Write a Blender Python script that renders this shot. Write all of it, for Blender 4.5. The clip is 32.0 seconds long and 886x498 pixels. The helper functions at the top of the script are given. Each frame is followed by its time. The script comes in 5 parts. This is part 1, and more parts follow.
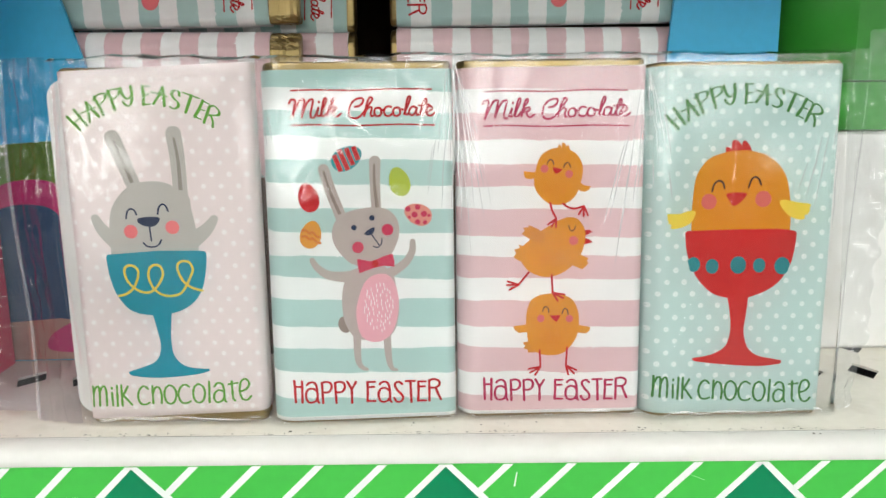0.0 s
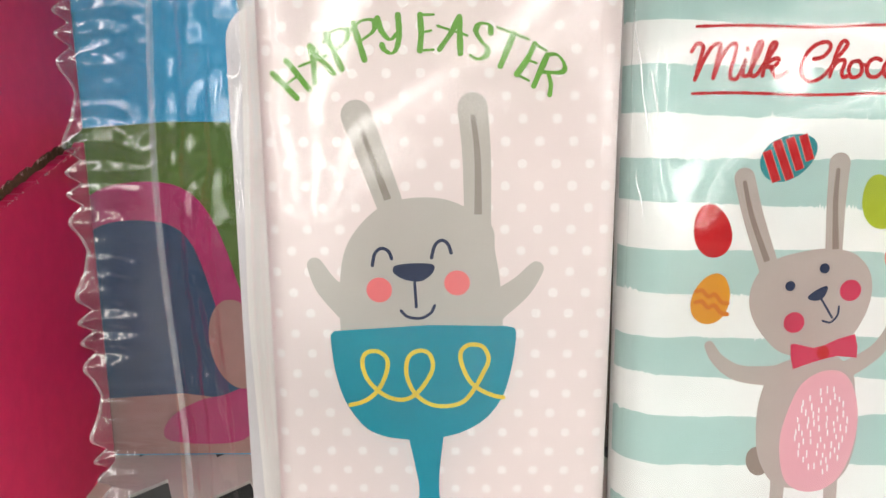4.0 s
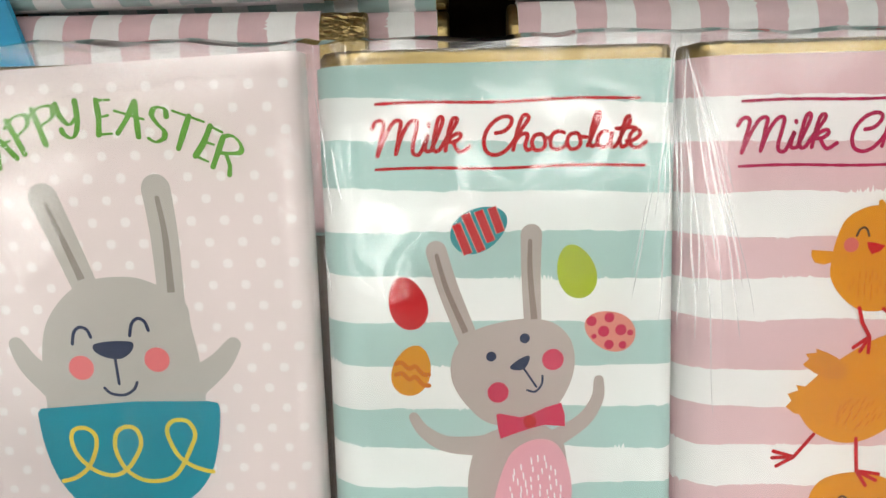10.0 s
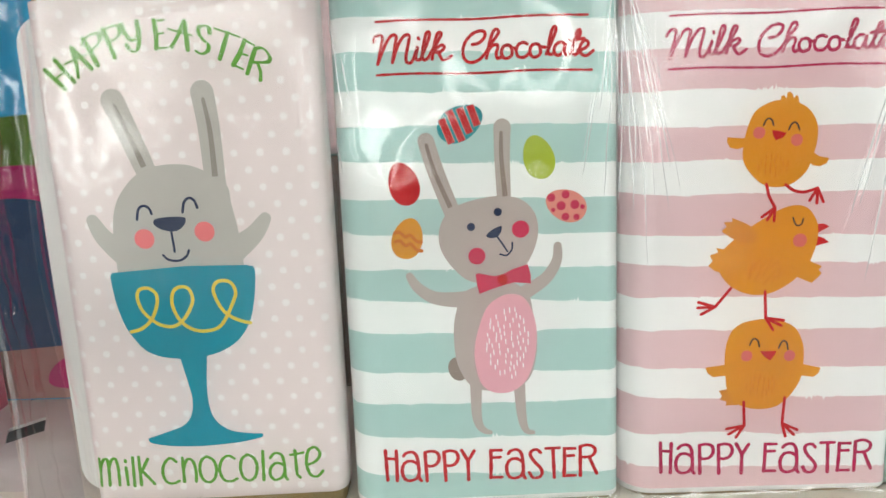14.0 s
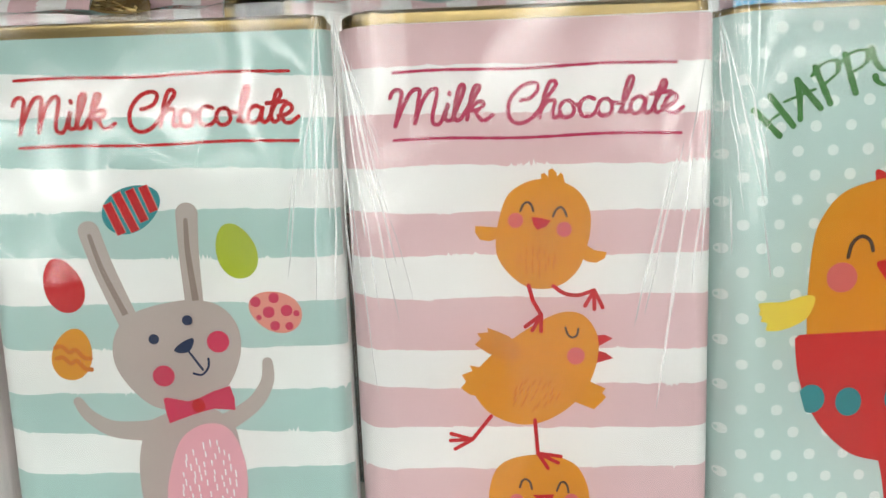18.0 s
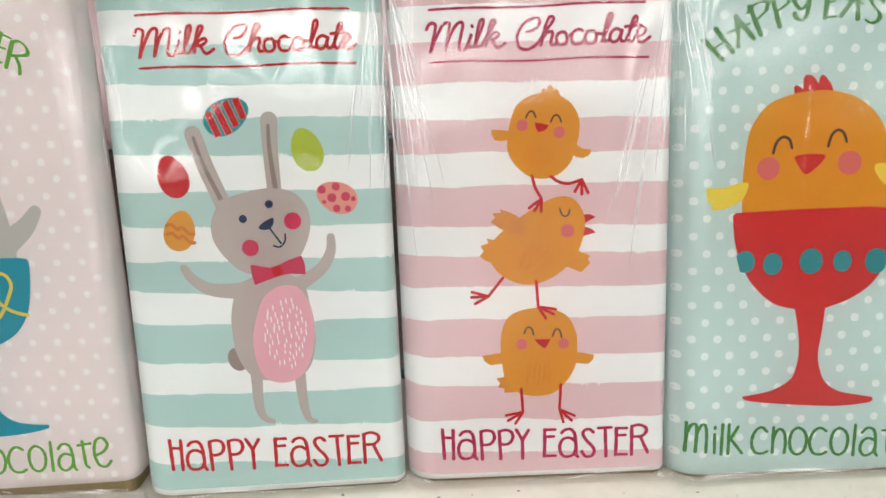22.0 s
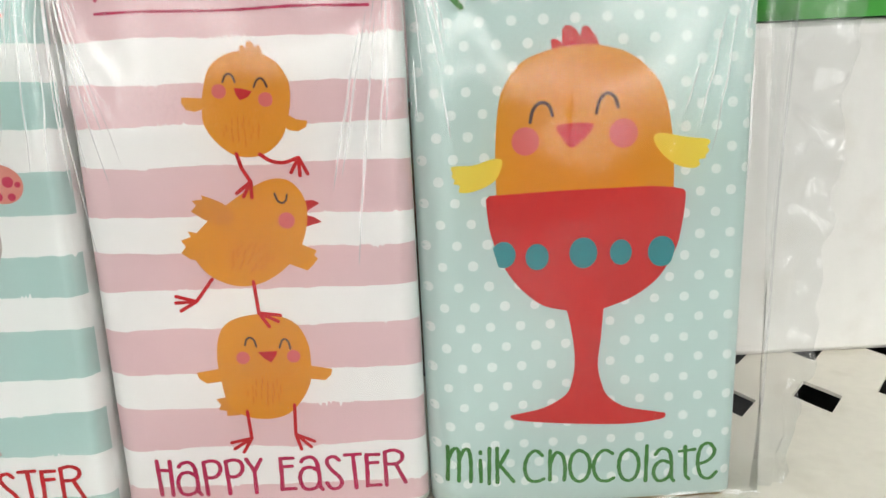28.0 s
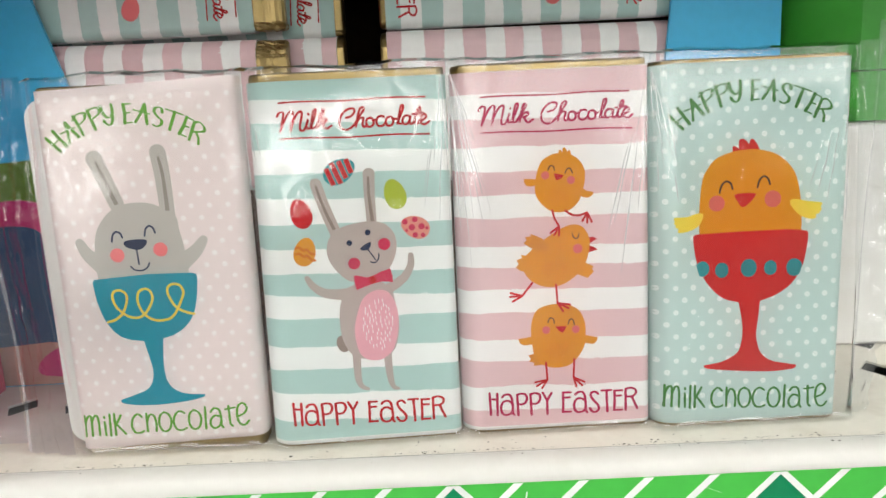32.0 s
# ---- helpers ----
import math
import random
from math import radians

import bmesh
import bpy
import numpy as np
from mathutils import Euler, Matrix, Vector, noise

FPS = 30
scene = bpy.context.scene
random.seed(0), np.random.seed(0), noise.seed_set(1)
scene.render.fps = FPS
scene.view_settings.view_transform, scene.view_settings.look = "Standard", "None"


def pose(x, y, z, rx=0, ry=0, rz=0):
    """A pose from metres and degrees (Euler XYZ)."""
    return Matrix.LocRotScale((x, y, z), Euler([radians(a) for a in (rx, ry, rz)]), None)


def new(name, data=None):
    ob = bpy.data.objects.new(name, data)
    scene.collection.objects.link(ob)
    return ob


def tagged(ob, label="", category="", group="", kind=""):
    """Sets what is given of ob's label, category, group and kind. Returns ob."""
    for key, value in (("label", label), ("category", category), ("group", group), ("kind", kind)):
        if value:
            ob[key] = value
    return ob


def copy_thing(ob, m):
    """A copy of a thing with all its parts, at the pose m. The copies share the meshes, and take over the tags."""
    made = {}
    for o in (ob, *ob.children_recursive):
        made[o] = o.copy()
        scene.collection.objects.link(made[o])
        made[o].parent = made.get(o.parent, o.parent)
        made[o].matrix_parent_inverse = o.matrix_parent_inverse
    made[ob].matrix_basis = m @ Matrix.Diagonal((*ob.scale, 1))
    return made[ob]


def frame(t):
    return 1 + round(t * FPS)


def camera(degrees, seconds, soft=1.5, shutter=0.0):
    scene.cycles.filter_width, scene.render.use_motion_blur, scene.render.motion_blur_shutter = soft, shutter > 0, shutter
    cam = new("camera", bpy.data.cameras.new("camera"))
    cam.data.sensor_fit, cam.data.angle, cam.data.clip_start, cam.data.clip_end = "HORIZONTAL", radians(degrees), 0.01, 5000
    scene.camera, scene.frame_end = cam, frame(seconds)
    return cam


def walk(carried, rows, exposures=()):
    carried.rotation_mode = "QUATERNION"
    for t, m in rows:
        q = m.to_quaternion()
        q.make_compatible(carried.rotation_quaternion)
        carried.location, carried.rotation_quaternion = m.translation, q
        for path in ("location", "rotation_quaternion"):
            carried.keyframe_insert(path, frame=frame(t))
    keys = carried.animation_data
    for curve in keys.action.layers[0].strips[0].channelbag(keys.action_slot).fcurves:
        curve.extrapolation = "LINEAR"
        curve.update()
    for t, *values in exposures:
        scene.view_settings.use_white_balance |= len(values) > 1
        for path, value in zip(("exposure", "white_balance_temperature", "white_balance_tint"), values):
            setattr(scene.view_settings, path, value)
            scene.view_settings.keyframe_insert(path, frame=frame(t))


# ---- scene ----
cam = camera(62.1, 32.0)
METRES, EYE, TILT, LEAN, TURN = 0.92, 1.13, 0.0, 0.0, -1.3
ROWS = [
    (0, 0.00097, -0.00075, 0.00016, 0.001, -10.316, 0.723),
    (0.5, -0.01009, 0.02770, -0.00161, 0.180, -10.651, 0.700),
    (1, -0.03333, 0.06048, -0.00119, 0.671, -10.770, 0.722),
    (1.5, -0.07214, 0.09160, -0.00068, 0.819, -10.930, 0.386),
    (2, -0.10200, 0.11320, 0.00121, 1.291, -11.265, -0.032),
    (2.5, -0.10681, 0.14294, 0.00262, 1.497, -10.346, 0.960),
    (3, -0.11814, 0.15291, 0.00348, 1.428, -10.113, 0.705),
    (3.5, -0.11913, 0.15365, 0.00128, 1.180, -10.759, 0.562),
    (4, -0.12094, 0.15364, -0.00513, 1.082, -11.298, 0.287),
    (4.5, -0.12127, 0.15271, -0.01278, 1.170, -12.513, 0.120),
    (6.5, -0.12416, 0.12636, -0.01191, 0.596, -13.766, -0.008),
    (7, -0.11731, 0.10274, -0.00542, 0.697, -12.856, 0.309),
    (7.5, -0.10723, 0.08840, -0.00377, 0.901, -12.528, 0.511),
    (8, -0.09114, 0.08861, -0.00330, 0.584, -12.426, 0.602),
    (8.5, -0.07293, 0.10033, -0.00305, 0.698, -11.865, 0.814),
    (9, -0.05714, 0.12389, 0.00372, 0.875, -11.197, 1.012),
    (9.5, -0.04915, 0.15002, 0.00668, 1.461, -10.293, 1.257),
    (10, -0.04567, 0.15662, 0.00780, 1.543, -10.008, 1.470),
    (10.5, -0.04188, 0.15631, 0.00450, 1.631, -10.564, 1.719),
    (11, -0.04156, 0.15362, -0.00214, 1.765, -11.660, 1.912),
    (11.5, -0.04284, 0.15265, -0.01003, 1.856, -13.062, 1.945),
    (12, -0.04431, 0.15001, -0.01508, 1.941, -14.238, 2.038),
    (12.5, -0.04069, 0.14588, -0.01699, 1.988, -14.863, 2.141),
    (13, -0.03892, 0.13390, -0.01272, 2.105, -14.287, 2.198),
    (13.5, -0.04007, 0.12020, -0.00933, 1.890, -12.380, 2.108),
    (15.5, -0.03327, 0.09049, -0.00891, 2.234, -11.728, 2.077),
    (16, -0.01386, 0.10430, -0.00582, 2.359, -11.894, 2.066),
    (16.5, 0.01092, 0.12975, -0.00005, 2.108, -10.770, 2.140),
    (17, 0.02657, 0.14581, 0.00247, 1.687, -10.216, 1.928),
    (17.5, 0.03673, 0.16066, 0.00208, 1.771, -10.588, 1.984),
    (18, 0.03661, 0.16336, 0.00107, 2.020, -10.562, 2.185),
    (18.5, 0.03815, 0.16047, -0.00303, 2.112, -10.933, 2.289),
    (19, 0.03728, 0.16079, -0.01034, 2.144, -11.771, 2.278),
    (19.5, 0.03661, 0.16464, -0.01612, 1.648, -14.202, 2.240),
    (20, 0.03630, 0.16805, -0.02114, 1.190, -15.840, 2.021),
    (20.5, 0.03860, 0.16588, -0.02219, 1.337, -16.190, 2.052),
    (21, 0.03632, 0.14762, -0.01775, 1.023, -15.196, 2.041),
    (21.5, 0.02998, 0.12284, -0.01398, 0.878, -13.602, 2.141),
    (22, 0.02531, 0.10680, -0.01007, 0.583, -12.935, 2.117),
    (22.5, 0.02532, 0.09508, -0.00812, 0.399, -12.389, 2.202),
    (23, 0.03052, 0.08842, -0.00761, 0.537, -12.237, 2.259),
    (23.5, 0.03423, 0.08879, -0.00810, 0.578, -12.130, 2.275),
    (24, 0.05619, 0.10494, -0.00526, 0.260, -11.717, 2.216),
    (24.5, 0.07955, 0.12307, -0.00296, -0.028, -11.036, 2.315),
    (25, 0.09327, 0.13944, 0.00240, -0.459, -10.680, 2.420),
    (25.5, 0.10284, 0.15551, 0.00495, -0.513, -10.382, 2.520),
    (27.5, 0.09949, 0.15353, -0.01496, -0.568, -12.927, 2.799),
    (28, 0.09928, 0.14720, -0.01958, -0.812, -14.350, 2.669),
    (28.5, 0.09513, 0.13988, -0.01869, -0.854, -14.734, 2.746),
    (29, 0.09712, 0.14109, -0.01708, -0.952, -14.903, 2.857),
    (29.5, 0.09075, 0.12684, -0.01175, -1.148, -14.092, 2.815),
    (30, 0.08080, 0.10825, -0.00878, -1.773, -12.448, 2.620),
    (30.5, 0.05759, 0.08843, -0.00418, -1.474, -12.158, 2.711),
    (31, 0.03204, 0.06546, 0.00021, -1.162, -11.684, 2.633),
    (31.5, 0.01111, 0.03554, 0.00234, -0.642, -11.459, 2.558),
    (32, 0.00029, 0.01305, 0.00678, -0.567, -10.908, 2.603),
]
walk(cam, [(t, pose(0, 0, EYE, TILT, LEAN, TURN) @ pose(METRES * x, METRES * y, METRES * z, 90 + pitch, roll, yaw)) for t, x, y, z, yaw, pitch, roll in ROWS],
     [(0.0, 0.0, 6500, 11), (1.0, 0.02, 6600, 12), (2.5, 0.18, 6700, 14), (7.0, 0.19, 6850, 15), (9.5, 0.0, 6750, 13), (12.0, -0.04, 6500, 9), (18.0, -0.11, 6550, 10), (21.0, -0.1, 6650, 14), (24.0, -0.11, 6500, 10), (25.0, -0.07, 6500, 9), (28.0, -0.11, 6650, 13), (32.0, -0.05, 6650, 13)])

# ---- light: a large shop hall lit by rows of ceiling tubes ----
MM = 0.001
LAMP_GLOW = 11.3
world = bpy.data.worlds.new("hall_air")
world.use_nodes = True
world.node_tree.nodes["Background"].inputs[0].default_value = (0.75, 0.78, 0.8, 1)
world.node_tree.nodes["Background"].inputs[1].default_value = 0.02
scene.world = world


# ---- materials ----
def shader(name, colour, rough=0.5, metal=0.0, vary=0.06, scale=900.0, bump=0.0, bump_scale=1500.0, coat=0.0, ior=1.45, glow=0.0, stain=0.0, per_piece=0.0):
    """A surface with tone variation at two scales, fine relief and, where asked, stains."""
    m = bpy.data.materials.new(name)
    m.use_nodes = True
    nt = m.node_tree
    b = nt.nodes["Principled BSDF"]
    b.inputs["Roughness"].default_value = rough
    b.inputs["Metallic"].default_value = metal
    b.inputs["IOR"].default_value = ior
    b.inputs["Coat Weight"].default_value = coat
    b.inputs["Coat Roughness"].default_value = 0.12
    where = nt.nodes.new("ShaderNodeTexCoord")
    fine = nt.nodes.new("ShaderNodeTexNoise")
    fine.inputs["Scale"].default_value = scale
    fine.inputs["Detail"].default_value = 3
    broad = nt.nodes.new("ShaderNodeTexNoise")
    broad.inputs["Scale"].default_value = scale * 0.06
    broad.inputs["Detail"].default_value = 2
    for n in (fine, broad):
        nt.links.new(where.outputs["Object"], n.inputs["Vector"])
    both = nt.nodes.new("ShaderNodeMath")
    both.operation = "ADD"
    nt.links.new(fine.outputs["Fac"], both.inputs[0])
    nt.links.new(broad.outputs["Fac"], both.inputs[1])
    ramp = nt.nodes.new("ShaderNodeMapRange")
    ramp.inputs["From Min"].default_value, ramp.inputs["From Max"].default_value = 0.6, 1.4
    ramp.inputs["To Min"].default_value, ramp.inputs["To Max"].default_value = 1 - vary, 1 + vary
    nt.links.new(both.outputs[0], ramp.inputs["Value"])
    tone = nt.nodes.new("ShaderNodeVectorMath")
    tone.operation = "SCALE"
    tone.inputs[0].default_value = colour
    nt.links.new(ramp.outputs[0], tone.inputs["Scale"])
    out = tone.outputs[0]
    if stain:
        spots = nt.nodes.new("ShaderNodeTexNoise")
        spots.inputs["Scale"].default_value = 55
        spots.inputs["Detail"].default_value = 6
        nt.links.new(where.outputs["Object"], spots.inputs["Vector"])
        cut = nt.nodes.new("ShaderNodeMapRange")
        cut.inputs["From Min"].default_value, cut.inputs["From Max"].default_value = 0.52, 0.75
        cut.inputs["To Max"].default_value = stain
        nt.links.new(spots.outputs["Fac"], cut.inputs["Value"])
        mix = nt.nodes.new("ShaderNodeMix")
        mix.data_type = "RGBA"
        nt.links.new(cut.outputs[0], mix.inputs["Factor"])
        nt.links.new(out, mix.inputs["A"])
        mix.inputs["B"].default_value = (colour[0] * 0.62, colour[1] * 0.57, colour[2] * 0.48, 1)
        out = mix.outputs["Result"]
    nt.links.new(out, b.inputs["Base Color"])
    if bump:
        rel = nt.nodes.new("ShaderNodeTexNoise")
        rel.inputs["Scale"].default_value = bump_scale
        rel.inputs["Detail"].default_value = 4
        nt.links.new(where.outputs["Object"], rel.inputs["Vector"])
        bp = nt.nodes.new("ShaderNodeBump")
        bp.inputs["Strength"].default_value = 1
        bp.inputs["Distance"].default_value = bump
        nt.links.new(rel.outputs["Fac"], bp.inputs["Height"])
        nt.links.new(bp.outputs[0], b.inputs["Normal"])
        nt.links.new(bp.outputs[0], b.inputs["Coat Normal"])
    if glow:
        b.inputs["Emission Color"].default_value = (*colour, 1)
        b.inputs["Emission Strength"].default_value = glow
    return m


def film_shader(name, rough, bump, bump_scale, haze, tint=(1, 1, 1)):
    """Clear wrapping film: see-through, with gloss by Fresnel, fine creases and a trace of haze."""
    m = bpy.data.materials.new(name)
    m.use_nodes = True
    nt = m.node_tree
    nt.nodes.remove(nt.nodes["Principled BSDF"])
    end = nt.nodes["Material Output"]
    clear = nt.nodes.new("ShaderNodeBsdfTransparent")
    clear.inputs[0].default_value = (*tint, 1)
    cloud = nt.nodes.new("ShaderNodeBsdfDiffuse")
    cloud.inputs[0].default_value = (0.85, 0.87, 0.88, 1)
    shine = nt.nodes.new("ShaderNodeBsdfGlossy")
    shine.inputs["Roughness"].default_value = rough
    fres = nt.nodes.new("ShaderNodeFresnel")
    fres.inputs["IOR"].default_value = 1.68
    where = nt.nodes.new("ShaderNodeTexCoord")
    crease = nt.nodes.new("ShaderNodeTexNoise")
    crease.inputs["Scale"].default_value = bump_scale
    crease.inputs["Detail"].default_value = 3
    crease.inputs["Distortion"].default_value = 0.6
    nt.links.new(where.outputs["Object"], crease.inputs["Vector"])
    bp = nt.nodes.new("ShaderNodeBump")
    bp.inputs["Distance"].default_value = bump
    nt.links.new(crease.outputs["Fac"], bp.inputs["Height"])
    nt.links.new(bp.outputs[0], shine.inputs["Normal"])
    nt.links.new(bp.outputs[0], fres.inputs["Normal"])
    hazy = nt.nodes.new("ShaderNodeMixShader")
    hazy.inputs[0].default_value = haze
    nt.links.new(clear.outputs[0], hazy.inputs[1])
    nt.links.new(cloud.outputs[0], hazy.inputs[2])
    mix = nt.nodes.new("ShaderNodeMixShader")
    nt.links.new(fres.outputs[0], mix.inputs[0])
    nt.links.new(hazy.outputs[0], mix.inputs[1])
    nt.links.new(shine.outputs[0], mix.inputs[2])
    nt.links.new(mix.outputs[0], end.inputs["Surface"])
    return m


def ink(name, colour):
    return shader(name, colour, rough=0.4, vary=0.035, scale=2600, bump=0.000008, bump_scale=1500, ior=1.25)


PAPER = ink("white_paper", (0.86, 0.88, 0.865))
BLUSH = ink("blush_paper", (0.805, 0.715, 0.705))
BLUSH_DOT = ink("pale_dot_ink", (0.88, 0.84, 0.83))
SEA = ink("sea_green_paper", (0.52, 0.665, 0.64))
SEA_DOT = ink("white_dot_ink", (0.76, 0.83, 0.81))
MINT = ink("mint_ink", (0.43, 0.615, 0.585))
ROSE = ink("rose_ink", (0.725, 0.525, 0.545))
GREY = ink("grey_ink", (0.49, 0.475, 0.44))
GREY_DARK = ink("dark_grey_ink", (0.30, 0.275, 0.24))
TAUPE = ink("taupe_ink", (0.46, 0.395, 0.365))
TAUPE_DARK = ink("dark_taupe_ink", (0.28, 0.22, 0.19))
NAVY = ink("navy_ink", (0.017, 0.03, 0.075))
CORAL = ink("coral_ink", (0.82, 0.19, 0.20))
PINK = ink("pink_ink", (0.58, 0.038, 0.095))
CRIMSON_TEXT = ink("crimson_lettering_ink", (0.44, 0.018, 0.08))
BELLY = ink("belly_pink_ink", (0.76, 0.40, 0.46))
SALMON = ink("salmon_ink", (0.72, 0.27, 0.22))
TEAL = ink("teal_ink", (0.004, 0.275, 0.375))
TEAL_SPOT = ink("teal_spot_ink", (0.03, 0.26, 0.29))
YELLOW = ink("yellow_ink", (0.83, 0.64, 0.08))
ORANGE = ink("orange_ink", (0.68, 0.285, 0.018))
AMBER = ink("amber_ink", (0.62, 0.25, 0.03))
ORANGE_DARK = ink("dark_orange_ink", (0.60, 0.17, 0.012))
RED = ink("red_ink", (0.51, 0.014, 0.018))
CUP_RED = ink("cup_red_ink", (0.58, 0.032, 0.03))
LIME = ink("lime_ink", (0.38, 0.46, 0.03))
GREEN_TEXT = ink("green_lettering_ink", (0.13, 0.36, 0.05))
DEEP_GREEN_TEXT = ink("deep_green_lettering_ink", (0.06, 0.21, 0.05))
BROWN = ink("brown_line_ink", (0.09, 0.055, 0.035))
MAUVE = ink("rosy_cheek_ink", (0.64, 0.15, 0.14))
FOIL = shader("gold_foil", (0.33, 0.245, 0.105), rough=0.36, metal=1.0, vary=0.08, scale=300, bump=0.0004, bump_scale=180)
CARD = shader("white_card", (0.80, 0.80, 0.77), rough=0.5, vary=0.04, bump=0.00002, bump_scale=700)
SHELF = shader("cream_enamel", (0.73, 0.70, 0.62), rough=0.42, vary=0.05, scale=260, stain=0.35, bump=0.00003, bump_scale=400)
LIP = shader("white_lip", (0.64, 0.635, 0.60), rough=0.36, vary=0.03, scale=200, stain=0.12)
HOLE_SHADE = shader("hole_shade_black", (0.02, 0.02, 0.022), rough=0.6)
STRIP = shader("strip_green", (0.06, 0.49, 0.07), rough=0.3, vary=0.05, scale=250)
STRIP_DARK = shader("strip_deep_green", (0.0, 0.22, 0.09), rough=0.3, vary=0.04, scale=250)
STRIP_WHITE = shader("strip_white", (0.84, 0.86, 0.84), rough=0.3, vary=0.02, scale=250)
CRIMSON = shader("crimson_carton", (0.65, 0.024, 0.105), rough=0.48, vary=0.10, scale=180, bump=0.00012, bump_scale=160)
KRAFT = shader("torn_corrugated_board", (0.20, 0.125, 0.07), rough=0.9, vary=0.4, scale=500, bump=0.0006, bump_scale=500)
FUZZ = shader("torn_pale_fibres", (0.66, 0.44, 0.42), rough=0.9, vary=0.25, scale=800)
SKY_CARD = shader("sky_blue_carton", (0.028, 0.42, 0.72), rough=0.4, vary=0.06, scale=220, bump=0.00008, bump_scale=260)
HILL = shader("grass_green_print", (0.10, 0.22, 0.03), rough=0.4, vary=0.12, scale=220)
# board brown darkened to include the shade inside the tray
TRAY_INSIDE = shader("shade_brown_board", (0.10, 0.065, 0.04), rough=0.9, vary=0.15, scale=300)
GREEN_CARD = shader("green_carton", (0.035, 0.30, 0.03), rough=0.42, vary=0.08, scale=120, bump=0.00008, bump_scale=200)
WHITE_CARD = shader("white_carton", (0.70, 0.70, 0.68), rough=0.5, vary=0.04, scale=120, stain=0.25, bump=0.00008, bump_scale=200)
HAT = shader("denim_blue_print", (0.02, 0.08, 0.17), rough=0.4, vary=0.1, scale=260)
MAGENTA = shader("magenta_print", (0.50, 0.035, 0.17), rough=0.4, vary=0.1, scale=260)
PEACH = shader("peach_print", (0.45, 0.26, 0.22), rough=0.4, vary=0.1, scale=260)
SPECK = shader("black_dirt", (0.03, 0.025, 0.02), rough=0.9)
FILM = film_shader("clear_film", 0.11, 0.00003, 130, 0.004)
# left fin: grey tint carries the shade over the tray prints behind
FIN = film_shader("crimped_dimming_film", 0.1, 0.00007, 160, 0.03, (0.78, 0.78, 0.86))
FIN_CLEAR = film_shader("crumpled_clear_film", 0.1, 0.00008, 150, 0.10, (0.95, 0.96, 0.96))
# left end film, tinted grey for the same shade on the prints
SLACK = film_shader("slack_dimming_film", 0.08, 0.00006, 140, 0.012, (0.84, 0.84, 0.89))
# half-white film: the glint on a crease is put into its haze
GLINT = film_shader("glint_film", 0.3, 0.0001, 400, 0.5)
SEAL = film_shader("sealed_film_edge", 0.12, 0.0002, 160, 0.15, (0.94, 0.94, 0.96))
HALL = shader("painted_wall", (0.06, 0.06, 0.06), rough=0.8, vary=0.05, scale=8)
TILE = shader("vinyl_floor", (0.075, 0.073, 0.07), rough=0.28, vary=0.08, scale=6)
CEILING = shader("ceiling_board", (0.72, 0.72, 0.70), rough=0.9, vary=0.05, scale=12)
TUBE = shader("lamp_diffuser", (0.985, 1.0, 0.96), rough=0.5, vary=0.0, glow=LAMP_GLOW)
TROFFER = shader("white_lamp_housing", (0.75, 0.75, 0.75), rough=0.4)


# ---- mesh helpers ----
def part(name, bm, material, parent=None, label=""):
    """Links a bmesh as one mesh object under a thing or a part."""
    me = bpy.data.meshes.new(name)
    bm.to_mesh(me)
    bm.free()
    me.materials.append(material)
    ob = new(name, me)
    ob.parent = parent
    return tagged(ob, label)


def thing(name, at, label, category, group="", kind=""):
    ob = new(name)
    ob.empty_display_size = 0.02
    ob.matrix_basis = at
    return tagged(ob, label, category, group, kind)


def block(x0, x1, y0, y1, z0, z1, bevel=0.0, steps=2):
    bm = bmesh.new()
    bmesh.ops.create_cube(bm, size=1)
    for v in bm.verts:
        v.co = ((x0 + x1) / 2 + v.co.x * (x1 - x0), (y0 + y1) / 2 + v.co.y * (y1 - y0), (z0 + z1) / 2 + v.co.z * (z1 - z0))
    if bevel:
        bmesh.ops.bevel(bm, geom=bm.edges[:], offset=bevel, segments=steps, affect="EDGES", profile=0.6)
    return bm


def slab(outline, to3d, thick):
    """A plate: the outline's points in the plane given by to3d(a, b, depth), with a thickness."""
    bm = bmesh.new()
    a = [bm.verts.new(to3d(p, q, 0.0)) for p, q in outline]
    b = [bm.verts.new(to3d(p, q, thick)) for p, q in outline]
    bm.faces.new(a)
    bm.faces.new(b[::-1])
    n = len(a)
    for i in range(n):
        bm.faces.new((a[i], b[i], b[(i + 1) % n], a[(i + 1) % n]))
    bmesh.ops.recalc_face_normals(bm, faces=bm.faces[:])
    return bm


def spline(points, closed=False, steps=7):
    """A smooth line through the points."""
    n = len(points)
    if n < 3:
        return [tuple(p) for p in points]
    out = []
    for i in range(n if closed else n - 1):
        p = [points[(i + k) % n] if closed else points[min(max(i + k, 0), n - 1)] for k in (-1, 0, 1, 2)]
        for s in range(steps):
            t = s / steps
            out.append(tuple(0.5 * (2 * p[1][c] + (p[2][c] - p[0][c]) * t + (2 * p[0][c] - 5 * p[1][c] + 4 * p[2][c] - p[3][c]) * t * t
                                    + (3 * p[1][c] - p[0][c] - 3 * p[2][c] + p[3][c]) * t ** 3) for c in (0, 1)))
    if not closed:
        out.append(tuple(points[-1]))
    return out


def oval(u, v, a, b, turn=0.0, n=36, egg=0.0):
    """An oval, narrower at its top where egg is given."""
    c, s = math.cos(radians(turn)), math.sin(radians(turn))
    out = []
    for i in range(n):
        t = math.tau * i / n
        p, q = a * math.cos(t) * (1 - egg * math.sin(t)), b * math.sin(t)
        out.append((u + p * c - q * s, v + p * s + q * c))
    return out


